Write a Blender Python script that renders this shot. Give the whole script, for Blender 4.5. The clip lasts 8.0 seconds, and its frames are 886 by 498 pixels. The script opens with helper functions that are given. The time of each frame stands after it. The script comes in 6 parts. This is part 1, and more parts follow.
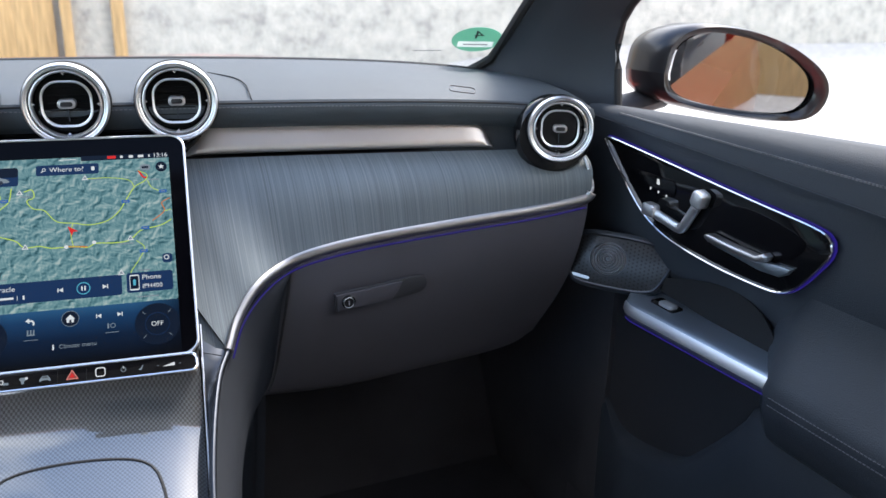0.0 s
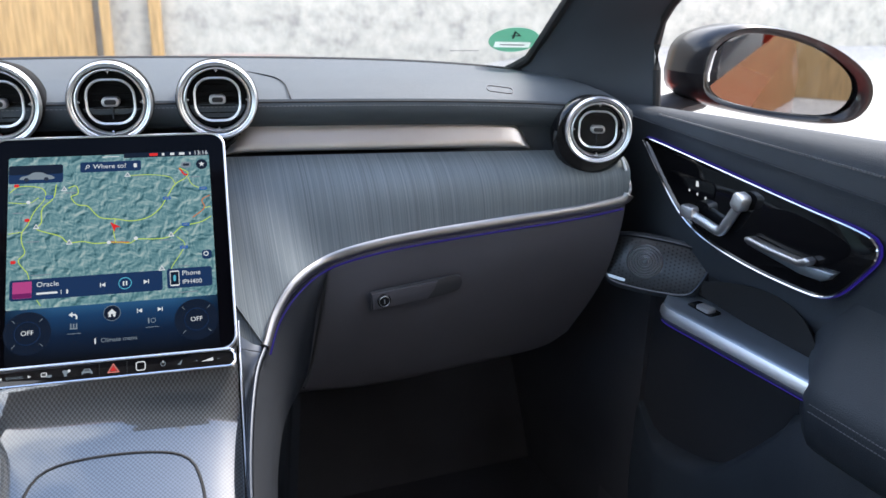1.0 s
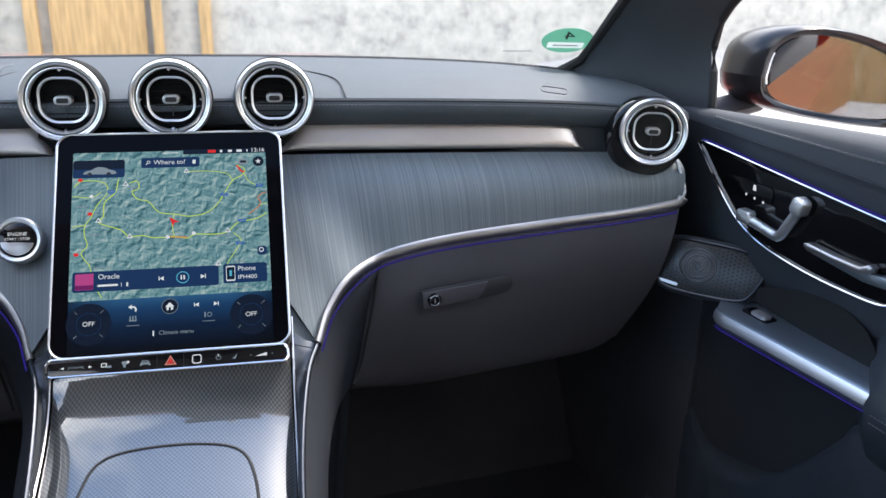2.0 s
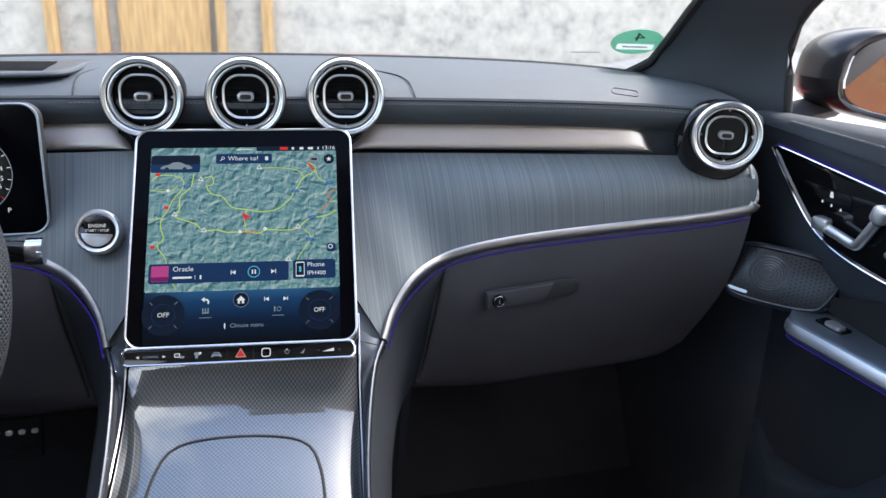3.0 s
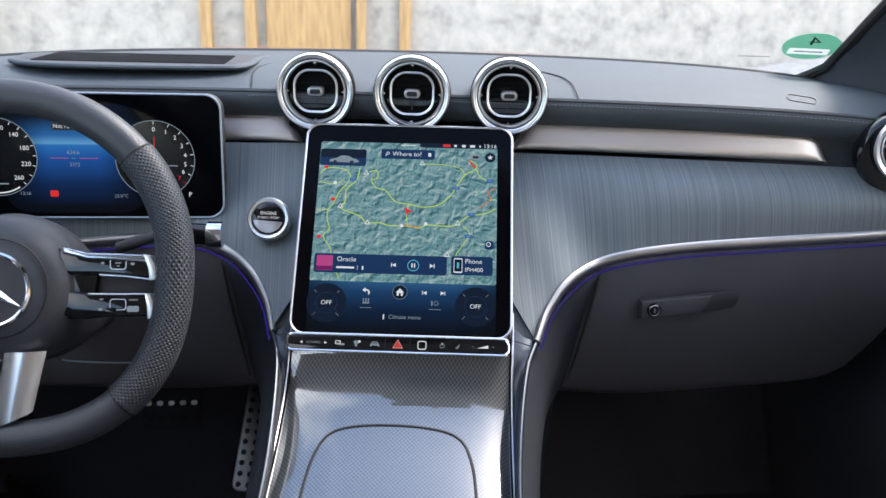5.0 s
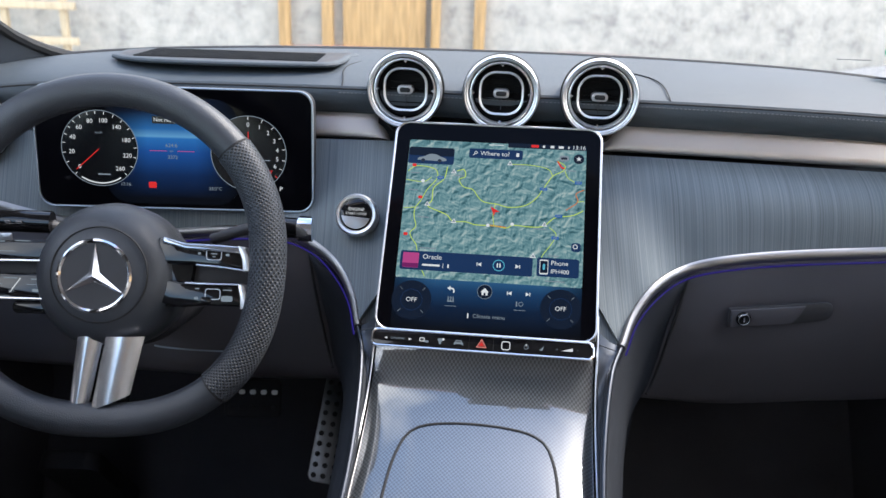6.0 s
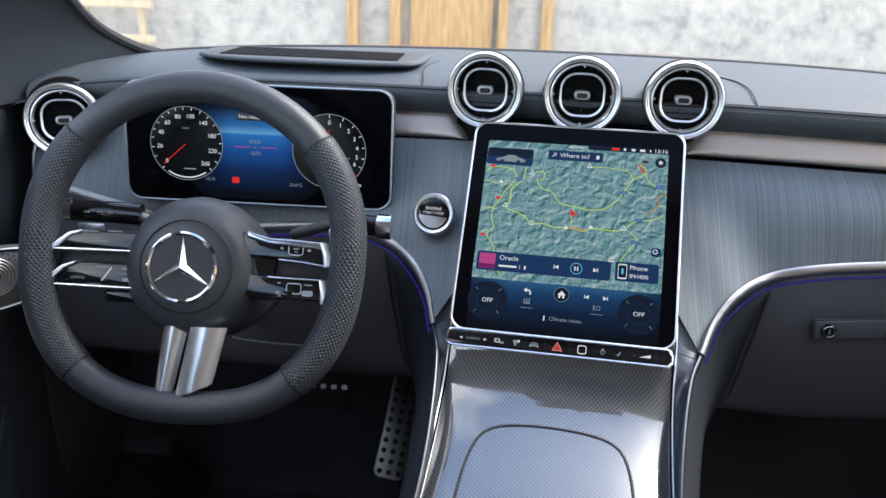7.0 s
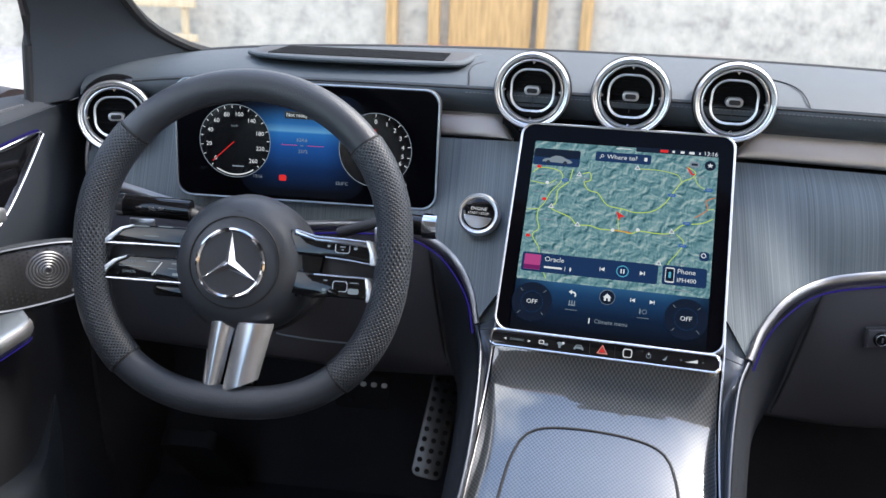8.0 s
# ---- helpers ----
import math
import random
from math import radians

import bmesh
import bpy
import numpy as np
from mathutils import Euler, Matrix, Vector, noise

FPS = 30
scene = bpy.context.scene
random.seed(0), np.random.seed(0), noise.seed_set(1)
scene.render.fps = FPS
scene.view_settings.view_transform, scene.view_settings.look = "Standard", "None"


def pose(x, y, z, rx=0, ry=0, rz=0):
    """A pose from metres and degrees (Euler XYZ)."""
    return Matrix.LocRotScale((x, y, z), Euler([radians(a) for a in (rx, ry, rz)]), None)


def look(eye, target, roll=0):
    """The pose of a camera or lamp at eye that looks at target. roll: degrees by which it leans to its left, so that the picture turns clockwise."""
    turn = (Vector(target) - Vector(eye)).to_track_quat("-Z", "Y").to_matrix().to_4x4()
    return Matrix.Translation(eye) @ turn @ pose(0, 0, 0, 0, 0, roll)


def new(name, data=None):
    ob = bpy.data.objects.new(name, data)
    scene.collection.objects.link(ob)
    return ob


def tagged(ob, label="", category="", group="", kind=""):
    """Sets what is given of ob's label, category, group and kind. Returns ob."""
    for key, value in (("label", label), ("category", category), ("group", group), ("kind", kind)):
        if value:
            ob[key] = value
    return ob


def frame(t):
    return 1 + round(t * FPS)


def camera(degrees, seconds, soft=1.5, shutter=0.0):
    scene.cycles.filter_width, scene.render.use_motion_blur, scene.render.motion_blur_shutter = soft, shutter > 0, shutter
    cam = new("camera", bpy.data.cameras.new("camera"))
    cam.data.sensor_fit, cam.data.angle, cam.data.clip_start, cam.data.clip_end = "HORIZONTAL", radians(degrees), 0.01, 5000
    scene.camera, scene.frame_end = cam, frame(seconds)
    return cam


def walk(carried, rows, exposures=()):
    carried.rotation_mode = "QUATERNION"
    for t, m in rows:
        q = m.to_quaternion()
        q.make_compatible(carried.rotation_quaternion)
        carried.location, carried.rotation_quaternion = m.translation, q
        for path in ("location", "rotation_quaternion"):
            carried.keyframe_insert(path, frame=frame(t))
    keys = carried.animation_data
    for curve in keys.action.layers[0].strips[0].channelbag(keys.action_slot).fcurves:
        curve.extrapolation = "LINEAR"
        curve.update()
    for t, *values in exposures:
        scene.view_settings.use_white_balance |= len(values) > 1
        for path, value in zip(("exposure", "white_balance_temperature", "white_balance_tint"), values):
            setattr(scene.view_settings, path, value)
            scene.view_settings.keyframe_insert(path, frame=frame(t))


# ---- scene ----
cam = camera(58.17, 8.0)
# t, eye, heading, pitch, lean
ROWS = [
    (0.0, 0.0121, -0.2087, 1.2414, -24.90, -18.47, 1.46),
    (0.5, 0.0101, -0.2083, 1.2399, -23.91, -18.42, 1.41),
    (1.0, 0.0046, -0.2058, 1.2390, -22.67, -18.41, 1.44),
    (2.5, -0.0170, -0.1981, 1.2379, -17.82, -18.50, 1.60),
    (3.0, -0.0263, -0.1953, 1.2376, -15.77, -18.54, 1.68),
    (3.5, -0.0353, -0.1930, 1.2374, -13.72, -18.61, 1.71),
    (4.0, -0.0452, -0.1900, 1.2369, -11.70, -18.67, 1.76),
    (4.5, -0.0575, -0.1883, 1.2371, -9.21, -18.76, 1.87),
    (5.0, -0.0697, -0.1863, 1.2367, -6.76, -18.84, 1.94),
    (6.5, -0.1042, -0.1848, 1.2355, 0.55, -19.09, 2.15),
    (7.0, -0.1142, -0.1855, 1.2352, 2.66, -19.16, 2.19),
    (7.5, -0.1223, -0.1859, 1.2346, 4.31, -19.20, 2.26),
    (8.0, -0.1271, -0.1862, 1.2344, 5.23, -19.24, 2.27),
]


def eye_pose(x, y, z, yaw, pitch, lean):
    a, p = radians(yaw), radians(pitch)
    way = Vector((-math.sin(a) * math.cos(p), math.cos(a) * math.cos(p), math.sin(p)))
    eye = Vector((x, y, z))
    return look(eye, eye + way, lean)


cam.data.dof.use_dof, cam.data.dof.focus_distance, cam.data.dof.aperture_fstop = True, 0.97, 7.0
walk(cam, [(t, eye_pose(*row)) for t, *row in ROWS])

# ---- world, sun, exposure ----
world = bpy.data.worlds.new("sky")
scene.world = world
world.use_nodes = True
wn, wl = world.node_tree.nodes, world.node_tree.links
SUN_HIGH, SUN_TURN = 52, 62   # degrees above the horizon, and from straight ahead to the right
sky = wn.new("ShaderNodeTexSky")
sky.sky_type, sky.sun_disc = "NISHITA", False
sky.sun_elevation, sky.sun_rotation = radians(SUN_HIGH), radians(SUN_TURN)
# thin fair-weather clouds over the blue
wtc, wnoise, wramp, wmix = wn.new("ShaderNodeTexCoord"), wn.new("ShaderNodeTexNoise"), wn.new("ShaderNodeValToRGB"), wn.new("ShaderNodeMix")
wnoise.inputs["Scale"].default_value, wnoise.inputs["Detail"].default_value = 1.6, 4
wl.new(wtc.outputs["Generated"], wnoise.inputs["Vector"])
wramp.color_ramp.elements[0].position, wramp.color_ramp.elements[1].position = 0.42, 0.70
wl.new(wnoise.outputs["Fac"], wramp.inputs[0])
wmix.data_type = "RGBA"
wsep, whaze, wmul = wn.new("ShaderNodeSeparateXYZ"), wn.new("ShaderNodeMapRange"), wn.new("ShaderNodeMath")
wl.new(wtc.outputs["Generated"], wsep.inputs[0])
wl.new(wsep.outputs["Z"], whaze.inputs[0])
whaze.inputs["From Min"].default_value, whaze.inputs["From Max"].default_value = 0.55, 0.98
whaze.inputs["To Min"].default_value, whaze.inputs["To Max"].default_value = 1.0, 0.6
wmul.operation = "MULTIPLY"
wl.new(wramp.outputs[0], wmul.inputs[0])
wl.new(whaze.outputs[0], wmul.inputs[1])
wl.new(wmul.outputs[0], wmix.inputs[0])
wl.new(sky.outputs[0], wmix.inputs[6])
wmix.inputs[7].default_value = (9.0, 8.8, 8.6, 1)
wl.new(wmix.outputs[2], wn["Background"].inputs[0])
wn["Background"].inputs[1].default_value = 0.15
sun = new("sun", bpy.data.lights.new("sun", "SUN"))
sun.data.energy, sun.data.angle, sun.data.color = 1.2, radians(14), (1.0, 0.93, 0.85)
SUN_WAY = Vector((math.sin(radians(SUN_TURN)) * math.cos(radians(SUN_HIGH)), math.cos(radians(SUN_TURN)) * math.cos(radians(SUN_HIGH)), math.sin(radians(SUN_HIGH))))
sun.matrix_world = look(SUN_WAY * 20, (0, 0, 0))
scene.view_settings.exposure = 2.28
SCREEN_GAIN = 2 ** -2.28   # screens are dimmed to the same exposure


# ---- materials ----
def material(name, colour, rough=0.5, metal=0.0, coat=0.0, spread=0.15, grain=0.0, grain_size=800.0, stain=6.0, spec=0.5, stretch=(1, 1, 1), kind="noise"):
    """Principled material with two scales of variation and a fine bump."""
    m = bpy.data.materials.new(name)
    m.use_nodes = True
    n, l = m.node_tree.nodes, m.node_tree.links
    p = n["Principled BSDF"]
    p.inputs["Metallic"].default_value = metal
    p.inputs["Coat Weight"].default_value = coat
    p.inputs["Coat Roughness"].default_value = 0.03
    p.inputs["Specular IOR Level"].default_value = spec
    tc = n.new("ShaderNodeTexCoord")
    mp = n.new("ShaderNodeMapping")
    mp.inputs["Scale"].default_value = stretch
    l.new(tc.outputs["Object"], mp.inputs[0])
    big = n.new("ShaderNodeTexNoise")
    big.inputs["Scale"].default_value, big.inputs["Detail"].default_value = stain, 5
    l.new(mp.outputs[0], big.inputs["Vector"])
    ramp = n.new("ShaderNodeValToRGB")
    c = Vector(colour)
    ramp.color_ramp.elements[0].position, ramp.color_ramp.elements[1].position = 0.3, 0.7
    ramp.color_ramp.elements[0].color = (*(c * (1 - spread)), 1)
    ramp.color_ramp.elements[1].color = (*(c * (1 + spread)), 1)
    l.new(big.outputs["Fac"], ramp.inputs[0])
    l.new(ramp.outputs[0], p.inputs["Base Color"])
    rr_ = n.new("ShaderNodeMapRange")
    rr_.inputs["To Min"].default_value, rr_.inputs["To Max"].default_value = rough * 0.85, min(1, rough * 1.15)
    l.new(big.outputs["Fac"], rr_.inputs[0])
    l.new(rr_.outputs[0], p.inputs["Roughness"])
    if grain:
        if kind == "noise":
            fine = n.new("ShaderNodeTexNoise")
            fine.inputs["Detail"].default_value = 3
            out = fine.outputs["Fac"]
        else:
            fine = n.new("ShaderNodeTexVoronoi")
            out = fine.outputs["Distance"]
        fine.inputs["Scale"].default_value = grain_size
        l.new(mp.outputs[0], fine.inputs["Vector"])
        b = n.new("ShaderNodeBump")
        b.inputs["Strength"].default_value, b.inputs["Distance"].default_value = grain, 0.001
        l.new(out, b.inputs["Height"])
        l.new(b.outputs[0], p.inputs["Normal"])
    return m


def glow(name, colour, strength):
    m = bpy.data.materials.new(name)
    m.use_nodes = True
    p = m.node_tree.nodes["Principled BSDF"]
    p.inputs["Base Color"].default_value = (0.002, 0.002, 0.002, 1)
    p.inputs["Roughness"].default_value = 0.3
    p.inputs["Specular IOR Level"].default_value = 0.06
    p.inputs["Emission Color"].default_value = (*colour, 1)
    p.inputs["Emission Strength"].default_value = strength * SCREEN_GAIN
    return m


LEATHER = material("leather_dark", (0.036, 0.043, 0.053), 0.48, grain=0.35, grain_size=900, kind="voronoi")
LEATHER_SILL = material("leather_sill", (0.040, 0.047, 0.057), 0.66, grain=0.35, grain_size=900, kind="voronoi", spec=0.28)
LEATHER_TOP = material("leather_grey", (0.052, 0.064, 0.075), 0.58, grain=0.35, grain_size=900, kind="voronoi")
SOFT = material("soft_plastic", (0.066, 0.063, 0.073), 0.6, grain=0.4, grain_size=1200)
DARK = material("black_plastic", (0.030, 0.030, 0.034), 0.55, grain=0.3, grain_size=1500)
CARPET = material("black_carpet", (0.058, 0.057, 0.063), 0.95, grain=1.0, grain_size=600, spec=0.1)
SPOKE_METAL = material("spoke_metal", (0.66, 0.66, 0.68), 0.24, metal=1.0, spread=0.04)
SATIN = material("satin_aluminium", (0.55, 0.54, 0.55), 0.36, metal=1.0, spread=0.04)
BLADE_CAP = material("blade_cap", (0.42, 0.45, 0.50), 0.2, metal=1.0, spread=0.04)
CHROME = material("chrome", (0.75, 0.75, 0.77), 0.1, metal=1.0, spread=0.03)
GLOSS = material("gloss_black", (0.006, 0.006, 0.007), 0.06, spread=0.05)
HOUSING = material("vent_black", (0.003, 0.003, 0.004), 0.5, spread=0.1, spec=0.1)
SCREEN_GLASS = material("screen_glass", (0.002, 0.002, 0.003), 0.08, spread=0.02, spec=0.06)
STITCH = material("grey_thread", (0.16, 0.16, 0.17), 0.7, spread=0.1)
GREY_BUTTON = material("grey_button", (0.5, 0.5, 0.51), 0.35, metal=0.6, spread=0.05)
RUBBER = material("black_rubber", (0.01, 0.01, 0.011), 0.7, grain=0.2)
KNEE_PAD = material("knee_pad", (0.020, 0.023, 0.029), 0.7, grain=0.35, grain_size=900, kind="voronoi", spec=0.25)
TRIM_METAL = material("trim_metal", (0.40, 0.388, 0.385), 0.42, metal=1.0, spread=0.05)
CHEEK = material("dark_metal", (0.075, 0.082, 0.095), 0.42, metal=1.0, spread=0.05)
INLAY = material("warm_satin_aluminium", (0.74, 0.69, 0.665), 0.42, metal=1.0, spread=0.05)
SATIN_DARK = material("satin_graphite", (0.40, 0.46, 0.52), 0.46, metal=1.0, spread=0.05)
RIM_LEATHER = material("rim_leather", (0.034, 0.038, 0.046), 0.38, grain=0.3, grain_size=900, kind="voronoi")
SEAT_LEATHER = material("pale_leather", (0.55, 0.54, 0.52), 0.55, grain=0.3, grain_size=700, kind="voronoi")
PEDAL_STEEL = material("pedal_steel", (0.75, 0.75, 0.74), 0.45, metal=0.8, spread=0.05)
STEEL = material("brushed_steel", (0.24, 0.24, 0.25), 0.38, metal=1.0, stretch=(60, 1, 1), spread=0.1)
BLUE_LINE = glow("ambient_blue", (0.08, 0.05, 0.75), 0.24)
SPEAKER_DARK = material("black_grille", (0.060, 0.060, 0.064), 0.36, metal=0.8, spread=0.08)
SPEAKER = material("gunmetal_grille", (0.28, 0.28, 0.29), 0.32, metal=0.85, spread=0.06)
WHITE_UI = glow("ui_white", (0.85, 0.9, 0.95), 0.8)
GREY_UI = glow("ui_grey", (0.4, 0.5, 0.6), 0.5)
NAVY_UI = glow("ui_navy", (0.010, 0.035, 0.11), 0.9)
DIM_UI = glow("ui_dim", (0.006, 0.014, 0.035), 0.8)
CYAN_UI = glow("ui_cyan", (0.10, 0.45, 0.62), 0.9)
RED_UI = glow("ui_red", (0.75, 0.03, 0.03), 0.9)
PINK_UI = glow("ui_pink", (0.6, 0.08, 0.32), 0.7)
ROAD_UI = glow("ui_road", (0.46, 0.62, 0.10), 1.0)
ORANGE_UI = glow("ui_orange", (0.75, 0.22, 0.05), 0.8)
BLUE_UI = glow("ui_blue", (0.03, 0.15, 0.5), 0.8)
BLACK_UI = material("ui_black", (0.003, 0.003, 0.004), 0.18, spread=0.02)
RED_PAINT = material("red_paint", (0.45, 0.035, 0.012), 0.3, coat=1.0, spread=0.03)
BODY_BLACK = material("black_paint", (0.01, 0.01, 0.012), 0.3, coat=0.25, spread=0.05, spec=0.35)


def lined_material():
    """Dark inlay with fine vertical metal lines."""
    m = material("lined_inlay", (0.19, 0.20, 0.215), 0.54, metal=0.3, spec=0.3, spread=0.12, stain=7.0, stretch=(1, 1, 1))
    n, l = m.node_tree.nodes, m.node_tree.links
    p = n["Principled BSDF"]
    tc = n.new("ShaderNodeTexCoord")
    mp = n.new("ShaderNodeMapping")
    mp.inputs["Scale"].default_value = (1500, 0, 0.5)
    l.new(tc.outputs["Object"], mp.inputs[0])
    fine = n.new("ShaderNodeTexNoise")
    fine.inputs["Scale"].default_value, fine.inputs["Detail"].default_value = 1.0, 3
    l.new(mp.outputs[0], fine.inputs["Vector"])
    ramp = n.new("ShaderNodeValToRGB")
    ramp.color_ramp.elements[0].position, ramp.color_ramp.elements[1].position = 0.36, 0.66
    ramp.color_ramp.elements[0].color, ramp.color_ramp.elements[1].color = (0.112, 0.130, 0.140, 1), (0.185, 0.212, 0.226, 1)
    l.new(fine.outputs["Fac"], ramp.inputs[0])
    l.new(ramp.outputs[0], p.inputs["Base Color"])
    b = n.new("ShaderNodeBump")
    b.inputs["Strength"].default_value, b.inputs["Distance"].default_value = 0.12, 0.0004
    l.new(fine.outputs["Fac"], b.inputs["Height"])
    l.new(b.outputs[0], p.inputs["Normal"])
    return m


def carbon_material():
    """Fine woven weave under clear lacquer."""
    m = material("carbon_weave", (0.1, 0.1, 0.1), 0.4, coat=1.0)
    n, l = m.node_tree.nodes, m.node_tree.links
    p = n["Principled BSDF"]
    tc = n.new("ShaderNodeTexCoord")
    mp = n.new("ShaderNodeMapping")
    mp.inputs["Rotation"].default_value = (0, 0, 0)
    mp.inputs["Scale"].default_value = (1, 1, 0.0)
    l.new(tc.outputs["Object"], mp.inputs[0])
    ch = n.new("ShaderNodeTexChecker")
    ch.inputs["Scale"].default_value = 450
    ch.inputs["Color1"].default_value, ch.inputs["Color2"].default_value = (0.068, 0.077, 0.083, 1), (0.013, 0.015, 0.017, 1)
    l.new(mp.outputs[0], ch.inputs["Vector"])
    l.new(ch.outputs[0], p.inputs["Base Color"])
    p.inputs["Metallic"].default_value = 0.0
    p.inputs["Roughness"].default_value = 0.5
    p.inputs["Coat IOR"].default_value = 2.15
    return m


def perforated_material():
    """Leather with rows of small holes."""
    m = material("perforated_leather", (0.032, 0.034, 0.039), 0.5)
    n, l = m.node_tree.nodes, m.node_tree.links
    p = n["Principled BSDF"]
    tc = n.new("ShaderNodeTexCoord")
    v = n.new("ShaderNodeTexVoronoi")
    v.voronoi_dimensions = "2D"
    v.inputs["Scale"].default_value, v.inputs["Randomness"].default_value = 290, 0.0
    mp = n.new("ShaderNodeMapping")
    mp.inputs["Rotation"].default_value = (0, 0, radians(45))
    l.new(tc.outputs["UV"], mp.inputs[0])
    l.new(mp.outputs[0], v.inputs["Vector"])
    r = n.new("ShaderNodeMapRange")
    r.inputs["From Min"].default_value, r.inputs["From Max"].default_value = 0.20, 0.42
    l.new(v.outputs["Distance"], r.inputs[0])
    b = n.new("ShaderNodeBump")
    b.inputs["Strength"].default_value, b.inputs["Distance"].default_value = 1.0, 0.0015
    l.new(r.outputs[0], b.inputs["Height"])
    l.new(b.outputs[0], p.inputs["Normal"])
    mix = n.new("ShaderNodeMix")
    mix.data_type = "RGBA"
    mix.inputs[6].default_value, mix.inputs[7].default_value = (0.004, 0.004, 0.005, 1), (0.044, 0.051, 0.062, 1)
    l.new(r.outputs[0], mix.inputs[0])
    l.new(mix.outputs[2], p.inputs["Base Color"])
    return m


def map_material():
    """Glowing shaded-relief map: teal valleys and pale ridges lit from one side."""
    m = bpy.data.materials.new("map_relief")
    m.use_nodes = True
    n, l = m.node_tree.nodes, m.node_tree.links
    p = n["Principled BSDF"]
    p.inputs["Base Color"].default_value, p.inputs["Roughness"].default_value = (0.002, 0.002, 0.002, 1), 0.3
    p.inputs["Specular IOR Level"].default_value = 0.06
    tc = n.new("ShaderNodeTexCoord")
    heights = []
    for shift in ((0, 0, 0), (0.0015, -0.0020, 0)):
        mp = n.new("ShaderNodeMapping")
        mp.inputs["Location"].default_value = shift
        l.new(tc.outputs["Object"], mp.inputs[0])
        a = n.new("ShaderNodeTexNoise")
        a.inputs["Scale"].default_value, a.inputs["Detail"].default_value, a.inputs["Roughness"].default_value, a.inputs["Distortion"].default_value = 80, 5.0, 0.58, 0.6
        l.new(mp.outputs[0], a.inputs["Vector"])
        heights.append(a)
    sub = n.new("ShaderNodeMath")
    sub.operation = "SUBTRACT"
    l.new(heights[0].outputs["Fac"], sub.inputs[0])
    l.new(heights[1].outputs["Fac"], sub.inputs[1])
    mr = n.new("ShaderNodeMapRange")
    mr.inputs["From Min"].default_value, mr.inputs["From Max"].default_value = -0.155, 0.155
    l.new(sub.outputs[0], mr.inputs[0])
    ramp = n.new("ShaderNodeValToRGB")
    e = ramp.color_ramp.elements
    e[0].position, e[0].color = 0.0, (0.030, 0.10, 0.125, 1)
    e[1].position, e[1].color = 1.0, (0.40, 0.52, 0.52, 1)
    ramp.color_ramp.elements.new(0.35).color = (0.105, 0.24, 0.28, 1)
    ramp.color_ramp.elements.new(0.6).color = (0.185, 0.335, 0.365, 1)
    l.new(mr.outputs[0], ramp.inputs[0])
    l.new(ramp.outputs[0], p.inputs["Emission Color"])
    p.inputs["Emission Strength"].default_value = 0.9 * SCREEN_GAIN
    return m


def stone_material(name, dark, light, size, rough=0.9, bump=0.5):
    m = material(name, light, rough, grain=0.0)
    n, l = m.node_tree.nodes, m.node_tree.links
    p = n["Principled BSDF"]
    tc = n.new("ShaderNodeTexCoord")
    v = n.new("ShaderNodeTexVoronoi")
    v.inputs["Scale"].default_value = size
    nz = n.new("ShaderNodeTexNoise")
    nz.inputs["Scale"].default_value, nz.inputs["Detail"].default_value = size * 2.5, 6
    l.new(tc.outputs["Object"], v.inputs["Vector"])
    l.new(tc.outputs["Object"], nz.inputs["Vector"])
    mul = n.new("ShaderNodeMath")
    mul.operation = "MULTIPLY"
    l.new(v.outputs["Distance"], mul.inputs[0])
    l.new(nz.outputs["Fac"], mul.inputs[1])
    ramp = n.new("ShaderNodeValToRGB")
    ramp.color_ramp.elements[0].position, ramp.color_ramp.elements[1].position = 0.08, 0.42
    ramp.color_ramp.elements[0].color, ramp.color_ramp.elements[1].color = (*light, 1), (*dark, 1)
    l.new(mul.outputs[0], ramp.inputs[0])
    l.new(ramp.outputs[0], p.inputs["Base Color"])
    b = n.new("ShaderNodeBump")
    b.inputs["Strength"].default_value, b.inputs["Distance"].default_value = bump, 0.03
    l.new(mul.outputs[0], b.inputs["Height"])
    l.new(b.outputs[0], p.inputs["Normal"])
    return m


def glass_material(name="clear_glass", tint=(0.95, 0.97, 0.97)):
    m = bpy.data.materials.new(name)
    m.use_nodes = True
    n, l = m.node_tree.nodes, m.node_tree.links
    n.remove(n["Principled BSDF"])
    t, g, mix = n.new("ShaderNodeBsdfTransparent"), n.new("ShaderNodeBsdfGlossy"), n.new("ShaderNodeMixShader")
    t.inputs[0].default_value = (*tint, 1)
    g.inputs["Roughness"].default_value = 0.02
    mix.inputs[0].default_value = 0.03
    l.new(t.outputs[0], mix.inputs[1])
    l.new(g.outputs[0], mix.inputs[2])
    l.new(mix.outputs[0], n["Material Output"].inputs[0])
    return m


